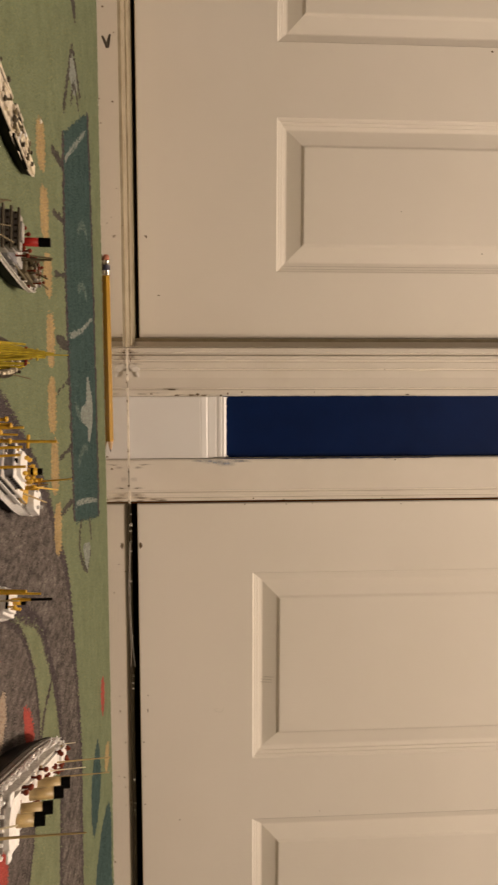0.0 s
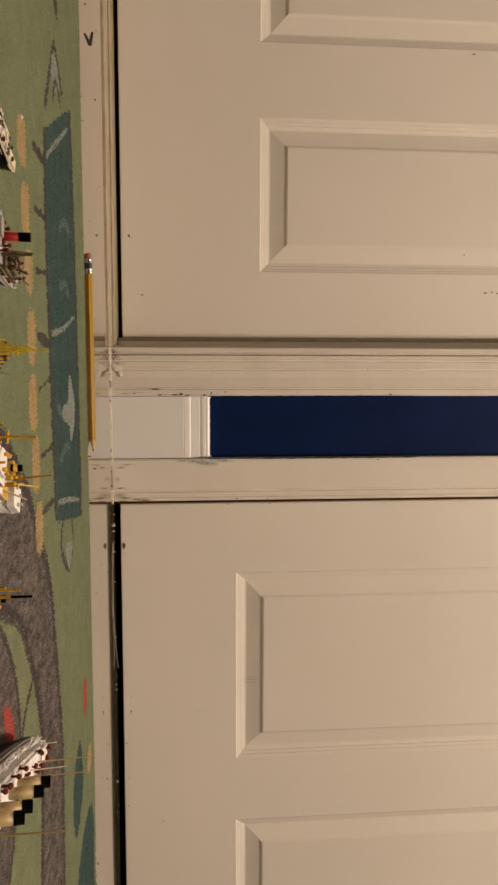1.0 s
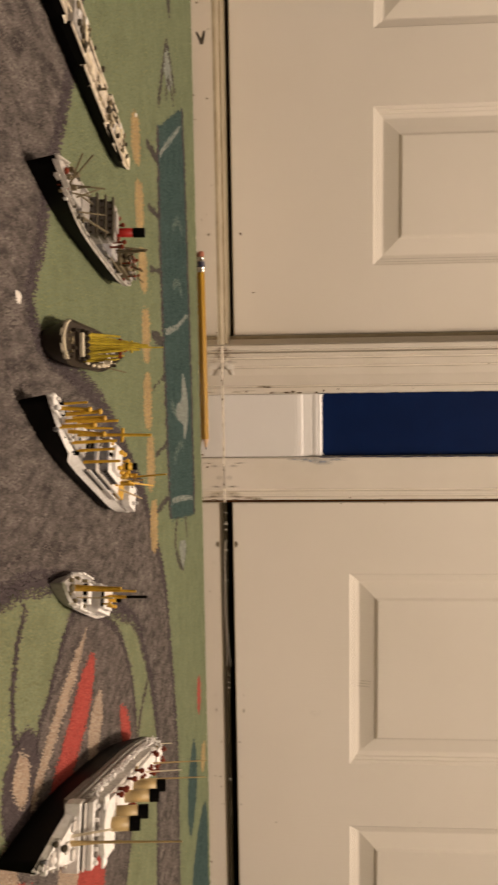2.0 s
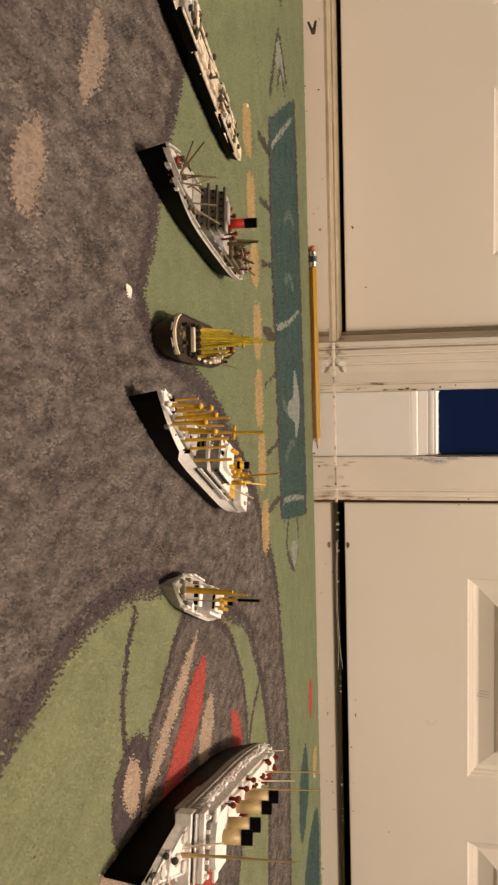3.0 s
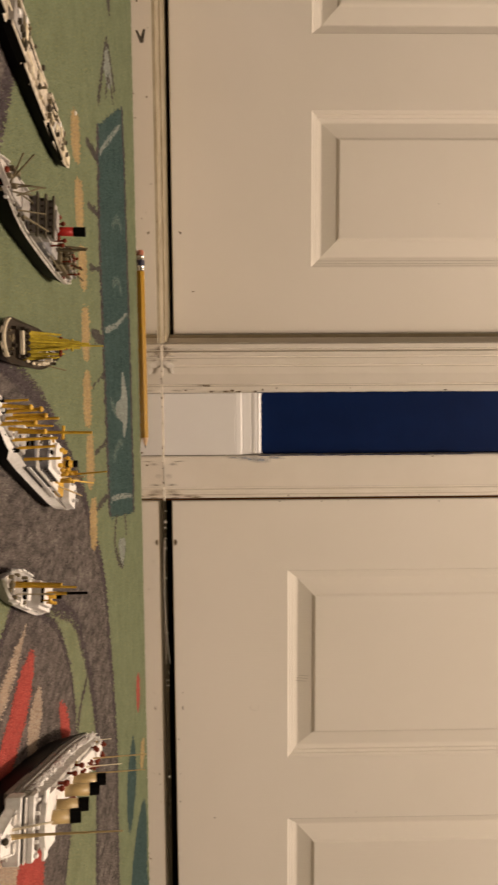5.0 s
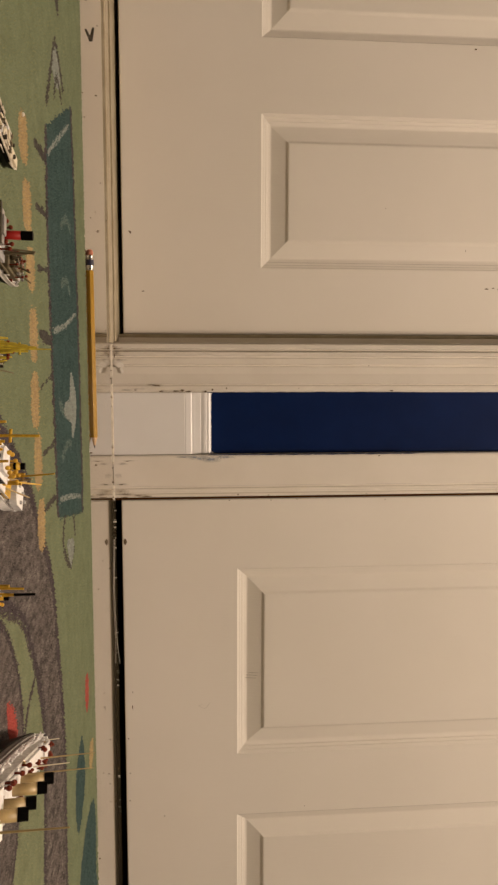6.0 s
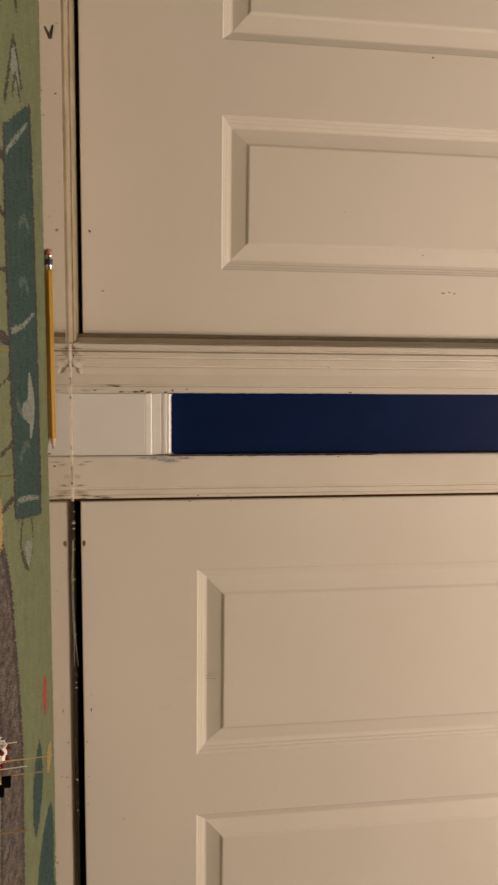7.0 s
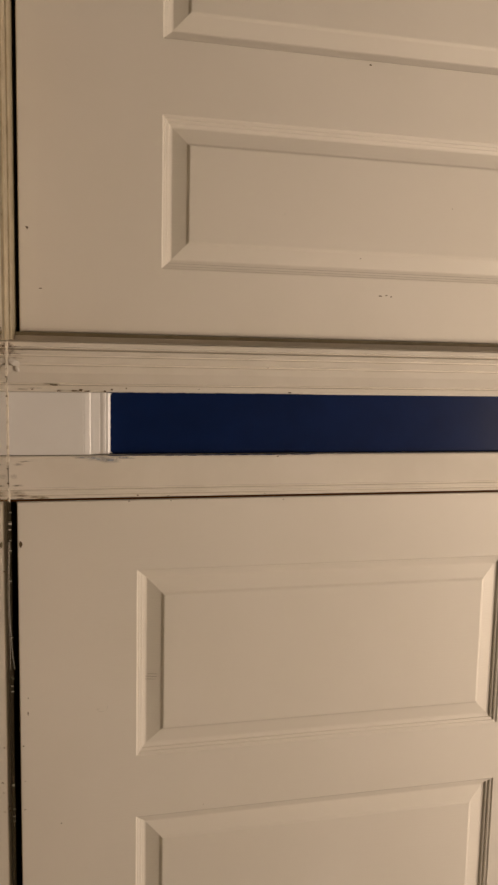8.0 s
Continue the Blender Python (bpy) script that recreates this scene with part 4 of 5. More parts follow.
for x, y, z in ((8.5, -1, 11.0), (-20, 0.6, 9.6), (40, 0, 11.5), (-40, 0, 9.4)):
    pole(s, "mast", (x, y, 5), (x, y, z), 0.35, SHIP_POST)
for x, y in ((3, 1.0), (-14, -1.2), (-33, 0.8), (-34, -0.8), (-47, 1.0), (26, 1.0)):
    pole(s, "derrick", (x, y, 7.6), (x - 8, y * 1.4, 7.9), 0.28, SHIP_CREAM)
clutter(s, 60, -64, 40, 6.0, 6.4, (SHIP_CREAM, SHIP_POST, SHIP_WHITE, SHIP_BAR, SHIP_BEIGE), 11)
clutter(s, 22, -64, -34, 4.0, 7.0, (SHIP_BAR, SHIP_CREAM, SHIP_POST), 31)
clutter(s, 12, 4, 20, 4.6, 8.7, (SHIP_BAR, SHIP_WHITE, SHIP_POST), 32)
s.scale = (1.05, 1.95, 1.0)

# black cargo steamer with a red funnel
s = ship_at("model_cargo_steamer", -0.0978, -0.6480, -102.4, "miniature cargo steamer, black hull, white rail, red black-topped funnel")
hull_parts(s, 0.124, 0.0185, 0.0122, 0.0080, 0.0092, 0.90, SHIP_BLACK, SHIP_PALE, SHIP_LEAD, 0.035, inward=0.0009)
block(s, "forecastle_deck", 42, 54, 6.5, 8.0, 10.2, SHIP_PALE)
part("windlass", ball_bm((0.050, 0, 0.0112), 0.0011, (1, 1.3, 0.8), 10), SHIP_RUST, s)
for x, y in ((50, 2), (47, -2), (44, 3), (41, -3)):
    block(s, "winch", x - 0.9, x + 0.9, 1.6, 11, 13, SHIP_POST, y=y)
block(s, "hatch", 30, 40, 9, 8, 10.5, SHIP_DECK)
block(s, "hatch_coaming", 43, 44.5, 7, 8, 10.0, SHIP_RUST)
for q, p in (((43, 1, 10), (49, -6.0, 20)), ((43, 2, 10), (53, -4.5, 17.5)), ((42, 1, 10), (37, 0.5, 21)), ((41, 2.0, 10), (41, 1.5, 17)), ((40, 3.0, 10), (36, 2.8, 16)), ((36, 3, 10), (30, -3, 18)), ((31, 6, 9.5), (25, 5, 18)), ((33, 0, 10), (29, 2.5, 14.5))):
    pole(s, "derrick", q, p, 0.32, SHIP_POST)
for x, y in ((37, -5), (35, 5.5), (31, -6), (29, 7)):
    part("winch", ball_bm((x * MM, y * MM, 0.0095), 0.0009, (1.2, 1, 1), 8), SHIP_BAR, s)
block(s, "deckhouse", -12, 9, 15.0, 8, 11.4, SHIP_SLATE)
block(s, "hatch", 17, 27, 9, 8, 10.0, SHIP_LEAD)
# bridge front: three tiers, each with a dark rail across
for i, (x1, z0, z1) in enumerate(((13.5, 8.0, 11.8), (11.8, 11.8, 14.6), (10.2, 14.6, 17.2))):
    block(s, "bridge_tier", 3, x1, 15.2 - 0.5 * i, z0, z1, SHIP_LEAD, "grey bridge tier" if i == 0 else "")
    block(s, "bridge_rail", x1 - 1.5, x1 + 0.7, 18.0 - 0.4 * i, z1 - 0.35, z1 + 0.45, SHIP_BAR, "dark rail")
    for y in (-6.4, -3.8, -1.2, 1.4, 4.0, 6.6):
        block(s, "bridge_window", x1 - 0.1, x1 + 0.25, 0.8, z0 + 1.0, z0 + 2.0, SHIP_BAR, y=y, bevel=0.05)
block(s, "wheelhouse", 4, 8, 8, 17.2, 18.2, SHIP_LEAD)
funnel(s, -4.0, 11.2, 26.8, 1.85, SHIP_RED, SHIP_BLACK, 1.0, 0.30, "glossy red funnel")
for x, y in ((0, 4.5), (-1, -4.5), (-7, 5.0), (-8, -4.6), (-11, 1.5)):
    cowl(s, x, y, 12, 5.0, 1.0, SHIP_RUST)
block(s, "engine_casing", -12, 2, 8, 8, 12.0, SHIP_GREY)
for y in (6, -6):
    for x in (-2, -10):
        boat(s, x, y * 1.2, 10.6, 5.5, SHIP_GREY)
block(s, "hatch", -26, -15, 9, 8, 10.5, SHIP_GREY)
block(s, "aft_deckhouse", -50, -30, 10, 7.5, 11.0, SHIP_POST)
block(s, "aft_deckhouse", -47, -34, 7.5, 11.0, 13.0, SHIP_POST)
for q, p in (((-24, 0, 10), (-15, 4, 25.5)), ((-24, 1, 10), (-24, 1, 20.5)), ((-25, -2, 10), (-27, -1, 23.5)), ((-34, 0, 12), (-20, 3, 19))):
    pole(s, "derrick", q, p, 0.42, SHIP_POST)
for x, y in ((-32, 3), (-34, -4), (-44, 5), (-48, -4), (-52, 2), (-55, -2)):
    cowl(s, x, y, 11, 3.4, 0.7, SHIP_RUST)
block(s, "stern_rail_house", -56, -51, 7, 8, 10.6, SHIP_GREY)

clutter(s, 70, -54, 52, 13.0, 8.2, (SHIP_PALE, SHIP_POST, SHIP_WHITE, SHIP_RUST, SHIP_BAR, SHIP_BAR), 12)
clutter(s, 16, -11, 1, 8, 12.0, (SHIP_POST, SHIP_WHITE, SHIP_RUST), 21)
for q, p in (((-14, 5, 9), (-32, 7, 10.5)), ((-14, -5, 9), (-32, -6.4, 10.5)), ((-36, 3, 12), (-24, 6.5, 17)), ((-40, 1, 13), (-36, 5.5, 19.5)), ((-46, 2, 12), (-50, 6, 17)), ((26, 6, 10), (14, 7.4, 16.5))):
    pole(s, "derrick", q, p, 0.4, SHIP_POST)
clutter(s, 40, -50, -32, 9, 13.0, (SHIP_POST, SHIP_BAR, SHIP_LEAD, SHIP_RUST), 13)


def steamer_half(x):
    u = x / 62.0
    if u > 0.15:
        wide = 1 - ((u - 0.15) / 0.85) ** 2
    else:
        wide = (1 - (max(0.0, -u - 0.45) / 0.55) ** 3) ** 0.6
    return 9.25 * wide - 0.9 * wide * (1 - u ** 4) + 0.15


side_rails(s, steamer_half, 37, 47, 8.4, 10.2, SHIP_PALE, "pale forecastle rail", 0.45)
side_rails(s, steamer_half, 47.5, 60, 9.6, 11.6, SHIP_PALE, "", 0.45)
side_rails(s, steamer_half, 14, 34, 7.6, 9.2, SHIP_PALE, "", 0.45)
side_rails(s, steamer_half, -28, 12.5, 7.4, 8.8, SHIP_PALE, "", 0.45)
side_rails(s, steamer_half, -58, -30, 7.4, 9.6, SHIP_PALE, "", 0.45)

# olive-masted sailing freighter, its round stern towards the open room
s = ship_at("model_barque", -0.0495, -0.6565, 86.0, "miniature ship, dark brown deck, cream rail, clustered yellow-olive masts")
hull_parts(s, 0.088, 0.0172, 0.0090, 0.0068, 0.0082, 0.86, SHIP_HULL_BROWN, SHIP_HULL_BROWN, SHIP_BROWN, 0.03, 1.2, 0.4, 0.72, 0.0008)
arc = [(-36.0, 7.5), (-38.5, 6.7), (-40.2, 5.6), (-42.2, 3.6), (-43.3, 1.4), (-43.3, -1.4), (-42.2, -3.6), (-40.8, -5.2), (-38.8, -6.6)]
part("taffrail", loft_bm([[((x * k) * MM, (y * k) * MM, z * MM) for k, z in ((1.0, 7.4), (0.995, 8.9), (0.968, 8.9), (0.965, 7.4))] for x, y in arc], True), SHIP_CREAM, s, "curved cream rail")
block(s, "deckhouse", -21.5, -20, 11.5, 6.0, 7.8, SHIP_BROWN)
block(s, "house_coaming", -21.6, -20, 9.0, 7.8, 9.4, SHIP_CREAM)
block(s, "deckhouse", -20, -8, 12, 6.2, 9.4, SHIP_BROWN)
block(s, "hatch", -37, -30, 6, 6.4, 7.4, SHIP_BROWN)
for y in (-4.5, -2.3, 0, 2.3, 4.5):
    part("winch", ball_bm((-0.0195, y * MM, 0.0104), 0.0010, (1, 1, 1), 8), SHIP_BROWN, s)
for y, x, h, lean in ((-5.8, 17, 20.0, 2), (-4.4, 18, 21.0, 2), (-3.0, 17, 23.0, 4), (-1.6, 16, 24.5, 6), (-0.2, 15, 28.0, 7), (1.2, 15, 30.5, 9), (2.4, 14, 27.0, 8), (3.6, 13, 23.0, 6), (4.8, 12, 19.0, 8), (-0.8, 8, 26.0, 8), (1.6, 6, 29.0, 8)):
    pole(s, "mast", (-x, y, 8), (-x + lean, y * (0.92 if h < 22 else 0.55), h), 0.68, SHIP_OLIVE, r1=0.45)
for y, h in ((-5.0, 18), (-3.4, 20), (0.4, 23), (2.8, 21), (4.2, 17)):
    pole(s, "yard", (-14, y, 9), (-2, y * 0.85, h), 0.45, SHIP_OLIVE, r1=0.3)
pole(s, "mast", (4, 1.0, 8), (10, 1.2, 33.5), 0.6, SHIP_OLIVE, r1=0.25)
pole(s, "crosstree", (-8, -3.0, 20.0), (-8, 3.2, 20.0), 0.7, SHIP_RUST)
pole(s, "crosstree", (-6, -2.2, 24.0), (-6, 2.6, 24.0), 0.5, SHIP_OLIVE)
pole(s, "spreader", (-17, -6.4, 16.0), (-17, -6.4, 18.6), 0.8, SHIP_CREAM)
for x, y in ((-16, -6.6), (-8, -7.0), (0, -7.0), (8, -6.4)):
    boat(s, x, y, 9.4, 4.5, SHIP_CREAM)
for x, y in ((2, -6.4), (6, -6.0), (10, -5.6)):
    block(s, "deck_box", x - 1, x + 1, 1.6, 6.5, 11.0, SHIP_CREAM, y=y)
pole(s, "derrick", (8, -6, 7), (16, -8.5, 16.5), 0.3, SHIP_POST)
for y, z in ((-3.6, 19.5), (-1.2, 21.5), (1.4, 22.0), (0.2, 25.5)):
    part("mast_cap", ball_bm((-0.0075, y * MM, z * MM), 0.0008, (1, 1, 1.2), 8), SHIP_RUST, s)
clutter(s, 34, -6, 34, 10, 7.6, (SHIP_CREAM, SHIP_BROWN, SHIP_WHITE, SHIP_POST), 22)
clutter(s, 16, -34, -26, 11, 7.0, (SHIP_BROWN, SHIP_POST), 23)

# black and white cargo liner with yellow derricks
s = ship_at("model_cargo_liner", -0.0055, -0.6655, -115.6, "miniature cargo liner with black and white hull and many yellow derricks")
hull_parts(s, 0.136, 0.0200, 0.0122, 0.0092, 0.0095, 0.88, SHIP_BLACK, SHIP_WHITE, SHIP_LEAD, 0.035, inward=0.0030, split_stern=0.60, step=0.50)
block(s, "forecastle_deck", 54, 63, 5.5, 10.6, 11.8, SHIP_WHITE)
part("windlass", ball_bm((0.062, 0.002, 0.0128), 0.0010, (1, 1, 1.2), 10), SHIP_WHITE, s)
for p, q, r in (((59, 1, 11), (58.5, 1.5, 22), 0.75), ((53, 1, 10), (53.5, 0.2, 24), 0.75), ((50, 4, 10), (50, 3.6, 21.5), 0.75), ((47, 1, 10), (47.5, 0.2, 24), 0.7), ((43, 3, 10), (43, 4.2, 23), 0.7),
                ((40, -3, 10), (39, -3.5, 22), 0.6), ((31, 0, 10), (30, 0, 36.5), 0.65), ((33, -4, 9.5), (33, -4.5, 25), 0.6), ((34, 4, 9.5), (33, 3, 25), 0.65), ((28, 5, 9.5), (27, 4, 23), 0.6),
                ((22, -6, 9.5), (21, -6, 20), 0.5), ((18, 6, 9.5), (17.5, 5.5, 23), 0.65), ((55, -2, 10), (55, -2.5, 20), 0.5)):
    pole(s, "derrick", p, q, r, SHIP_YELLOW, r1=r * 0.8)
for x, y, z in ((58.5, 1.5, 22), (53.5, 0.2, 24), (50, 3.6, 21.5), (47.5, 0.2, 24), (43, 4.2, 23)):
    part("derrick_head", ball_bm((x * MM, y * MM, z * MM), 0.00105, (1, 1, 0.8), 8), SHIP_YELLOW, s)
part("crosstree", rod_bm((0.0302, -0.0025, 0.0262), (0.0302, 0.0025, 0.0262), 0.0006), SHIP_YELLOW, s)
block(s, "hatch", 38, 50, 9, 8.8, 10.8, SHIP_LEAD)
block(s, "hatch", 20, 34, 10, 8.0, 10.4, SHIP_GREY)
round_house(s, "deckhouse", -14, 16, 15.5, 8, 12.6, SHIP_SLATE, "slate grey deckhouse")
block(s, "deckhouse_roof", -14, 13, 15.9, 12.6, 13.0, SHIP_PALE)
for i in range(7):
    for k in (0, 1):
        block(s, "porthole_row", 16.9 - 0.2, 17.25, 0.9, 9.6 + 1.7 * k, 10.5 + 1.7 * k, SHIP_BLACK, y=-5.4 + 1.8 * i * 0.5, bevel=0.05) if abs(-5.4 + 0.9 * i) < 2.4 else None
round_house(s, "bridge", -10, 11, 13, 13.0, 16.2, SHIP_SLATE, "slate grey bridge")
block(s, "bridge_roof", -10, 9, 14.2, 16.2, 16.7, SHIP_WHITE)
for y in (7.9, -7.9):
    block(s, "side_rail", -30, 14, 0.6, 9.5, 11.0, SHIP_WHITE, y=y, bevel=0.1)
    block(s, "side_rail", -28, 10, 0.4, 12.2, 13.2, SHIP_PALE, y=y * 0.96, bevel=0.1)
for x in (-12, -9.5, -7, -4.5, -2, 0.5, 3, 5.5, 8, 10.5):
    for y in (7.75, -7.75):
        for z in (9.4, 11.0):
            block(s, "window", x - 0.45, x + 0.45, 0.3, z, z + 0.9, SHIP_BLACK, y=y, bevel=0.05)
for y in (6.5, -6.5):
    for x in (-8, -5, -2, 1, 4, 7):
        block(s, "window", x - 0.5, x + 0.5, 0.3, 14.2, 15.2, SHIP_BLACK, y=y, bevel=0.05)
round_house(s, "wheelhouse", -4, 7, 10.5, 16.7, 18.4, SHIP_WHITE)
funnel(s, -6.5, 16.0, 24.0, 1.35, SHIP_YELLOW, SHIP_BLACK, 0.5, 0.22, "yellow funnel")
part("funnel_band", rod_bm((-0.0067, 0, 0.0195), (-0.0067, 0, 0.0206), 0.00146, 0.00146, 16), SHIP_BLACK, s, "black painted band")
for x, y in ((2, 3.5), (1, -3.2), (-2, 4.2), (-4, -4.0), (-9, 3.6), (-10, -3.2), (-12, 1), (-14, -3), (-17, 1), (-15, 4.4)):
    cowl(s, x, y, 15.5, 3.8, 1.0, SHIP_YELLOW)
block(s, "pool_surround", -26, -13, 12, 8, 12.2, SHIP_WHITE)
block(s, "pool", -24, -16, 6.5, 12.2, 12.5, SHIP_POST)
for p, q in (((-24, 0, 11), (-18, 0, 34)), ((-24, 2, 11), (-12, 4, 26)), ((-26, -3, 11), (-14, 3.5, 23)), ((-28, 0, 11), (-42, -2, 24)), ((-28, 3, 11), (-38, 5, 20)), ((-30, -2, 10), (-44, -4, 17))):
    pole(s, "derrick", p, q, 0.5, SHIP_YELLOW if p[1] == 0 else SHIP_BUFF, r1=0.3)
block(s, "hatch", -42, -30, 9, 8.6, 10.8, SHIP_YELLOW)
round_house(s, "stern_house", -60, -46, 11, 9.0, 12.4, SHIP_WHITE)
for x, y in ((-54, 3), (-57, -2), (-61, 1), (-50, -4)):
    block(s, "winch", x - 0.9, x + 0.9, 1.5, 11, 13.4, SHIP_GREY, y=y)

clutter(s, 60, -56, 52, 13.0, 8.8, (SHIP_YELLOW, SHIP_GREY, SHIP_WHITE, SHIP_POST, SHIP_BLACK, SHIP_GREY), 14)
clutter(s, 18, -10, 8, 10, 16.2, (SHIP_YELLOW, SHIP_WHITE, SHIP_BLACK), 15)
clutter(s, 26, -12, 12, 14, 13.0, (SHIP_WHITE, SHIP_LEAD, SHIP_POST, SHIP_BLACK), 26)
clutter(s, 40, 18, 52, 13, 9.4, (SHIP_BLACK, SHIP_LEAD, SHIP_WHITE, SHIP_SLATE, SHIP_YELLOW), 36)
for x, y, h in ((-12, 3, 19), (-14, -2, 21), (-16, 4, 20), (-18, 0, 22), (-20, -3, 19), (-22, 3, 20), (-15, 1, 18)):
    pole(s, "derrick", (x, y, 11.5), (x + 1.5, y + 0.6, h), 0.6, SHIP_YELLOW)
clutter(s, 22, -26, -14, 9, 12.4, (SHIP_YELLOW, SHIP_WHITE, SHIP_BLACK, SHIP_YELLOW), 24)
clutter(s, 10, 53, 63, 4, 11.8, (SHIP_WHITE, SHIP_BLACK, SHIP_GREY), 25)

# small grey coaster
s = ship_at("model_coaster", 0.0462, -0.6735, -115.5, "small miniature coaster with grey hull, white upperworks and a yellow mast")
hull_parts(s, 0.068, 0.0150, 0.0068, 0.0056, 0.0060, 0.80, SHIP_GREY, SHIP_WHITE, SHIP_DECK, 0.05, inward=0.0012)
block(s, "hatch", 8, 20, 7, 4.0, 6.2, SHIP_LEAD)
part("windlass", ball_bm((0.026, 0.001, 0.0072), 0.0012, (1, 1.4, 0.9), 10), SHIP_POST, s)
for x, y in ((24, 2.6), (23, -2.4), (16, 4.2), (15, -4.2), (4, 4.6), (4, -4.8)):
    block(s, "winch", x - 0.8, x + 0.8, 1.4, 4.0, 6.6, SHIP_POST, y=y)
part("life_ring", rod_bm((0.010, 0.0050, 0.0040), (0.010, 0.0050, 0.0068), 0.0015, 0.0015, 16), SHIP_WHITE, s, "white coiled ring")
block(s, "deckhouse", -24, -6, 11, 4.5, 9.2, SHIP_WHITE)
block(s, "bridge", -16, -4, 9, 9.2, 11.8, SHIP_WHITE)
block(s, "bridge_windows", -4.2, -3.8, 7.5, 10.2, 11.2, SHIP_BLACK, bevel=0.05)
block(s, "skylight", 2, 6, 8, 4.6, 8.0, SHIP_WHITE)
for y in (-2.8, 0.0, 2.8):
    block(s, "skylight_pane", 5.9, 6.2, 1.6, 5.6, 7.2, SHIP_BLACK, y=y, bevel=0.05)
pole(s, "mast", (22, 0, 5.5), (24, 0.8, 24.5), 0.85, SHIP_YELLOW, r1=0.6)
pole(s, "derrick", (20, 0.5, 5.5), (20, 1.2, 29), 0.7, SHIP_YELLOW, r1=0.4)
pole(s, "derrick", (18, -1, 5.5), (8, -1, 17.5), 0.65, SHIP_YELLOW, r1=0.4)
pole(s, "mast", (-6, 0, 11), (-5, 0, 20.0), 0.75, SHIP_YELLOW, r1=0.6)
pole(s, "mast_top", (-5, 0, 19.8), (-4.6, 0, 28.5), 0.55, SHIP_BLACK, "black mast top")
funnel(s, -10, 11.5, 17.0, 1.5, SHIP_YELLOW, SHIP_BLACK, 0.2, 0.35, "yellow funnel")
for x, y in ((-3, 3), (-4, -3), (-7, 3.4), (-8, -3.2), (-12, 3), (-2, 0.5)):
    cowl(s, x, y, 11.5, 2.6, 0.8, SHIP_YELLOW)
pole(s, "boom", (16, 3, 5.5), (24, 4.2, 22), 0.25, SHIP_CREAM)
clutter(s, 34, -24, 24, 10.5, 5.0, (SHIP_POST, SHIP_WHITE, SHIP_BROWN, SHIP_GREY, SHIP_WHITE), 18)
for x in (17, 11, 5, 0):
    for y in (6.6, -6.6):
        block(s, "rail_plate", x - 2.2, x + 2.0, 0.7, 4.2, 7.2, SHIP_WHITE, y=y * (0.86 if x > 12 else 1.0), bevel=0.1)

# four-funnel ocean liner
s = ship_at("model_ocean_liner", 0.1256, -0.6745, -107.6, "large miniature ocean liner, black hull, white decks, four buff funnels")
hull_parts(s, 0.183, 0.0225, 0.0136, 0.0115, 0.0125, 0.94, SHIP_BLACK, SHIP_BLACK, SHIP_PALE, 0.018, 0.8, inward=0.0010, shift=0.0012, taper=0.05)


def liner_half(x):
    u = max(0.0, 0.05 - (x - 1.2) / 91.5) / 1.05
    return max(2.0, 10.6 * (1 - min(u, 0.98) ** 2.6) ** 0.6)


def liner_bow(x):
    u = max(0.0, (x - 1.2) / 91.5 - 0.15) / 0.85
    return max(0.7, 11.9 * (1 - u ** 2))


tapered_house(s, "forecastle", 62, 92.5, liner_bow, 12.5, 14.2, SHIP_WHITE, 0.5, "white forecastle")
side_rails(s, lambda x: liner_bow(x) - 0.5, 76, 91.5, 14.0, 14.7, SHIP_WHITE, "white bulwark", 0.6)
block(s, "breakwater", 76.4, 77.2, 9.0, 14.0, 15.6, SHIP_PALE)
block(s, "capstan_deck", 84, 89, 2.4, 14.0, 14.9, SHIP_LEAD)
tapered_house(s, "forecastle_step", 60, 76.4, lambda x: liner_bow(x) - 0.5, 14.0, 15.5, SHIP_WHITE, 0.4, "white raised deck")
side_rails(s, lambda x: liner_bow(x) - 0.9, 61, 76.2, 15.3, 15.9, SHIP_WHITE, "white raised bulwark", 0.6)
for x, y in ((64, 4.0), (64.5, -4.4), (71, 0.0)):
    block(s, "hatch", x - 1.6, x + 1.6, 3.2, 15.7, 16.6, SHIP_PALE, y=y)
block(s, "hatch", 79, 82.5, 3.5, 14.0, 15.2, SHIP_PALE)
for x, y, r in ((86, 0.8, 0.7), (81, 3.2, 0.6), (79, -3.4, 1.0), (74, 4.4, 0.6), (75.5, -1.2, 1.1)):
    part("winch", ball_bm((x * MM, y * MM, (14.9 if x > 77 else 16.6) * MM), r * MM, (1.2, 1, 1), 8), SHIP_BAR if r > 0.9 else SHIP_PALE, s)
# tiered front of the superstructure: solid galleries, shade painted grey between white walls
block(s, "front_wall", 56, 62, 20.8, 12.0, 17.4, SHIP_WHITE, "white front wall")
block(s, "gallery", 54, 60.2, 20.2, 17.4, 19.0, SHIP_LEAD, "shaded gallery")
block(s, "gallery_rail", 60.2, 61.2, 20.6, 18.2, 18.8, SHIP_PALE)
block(s, "front_wall", 53, 59.4, 20.6, 19.0, 21.0, SHIP_WHITE)
block(s, "gallery", 52, 57.6, 14.0, 21.0, 22.4, SHIP_SHADE, "shaded gallery")
for y in (-8.6, -4.4, 0.0, 4.4, 8.6):
    block(s, "pillar", 56.6, 58.0, 1.3, 21.0, 22.4, SHIP_WHITE, y=y)
round_house(s, "bridge_house", 42, 57.5, 17.5, 22.4, 24.2, SHIP_WHITE, "white bridge")
block(s, "bridge_wing", 51, 55.5, 22.0, 23.0, 24.0, SHIP_WHITE)
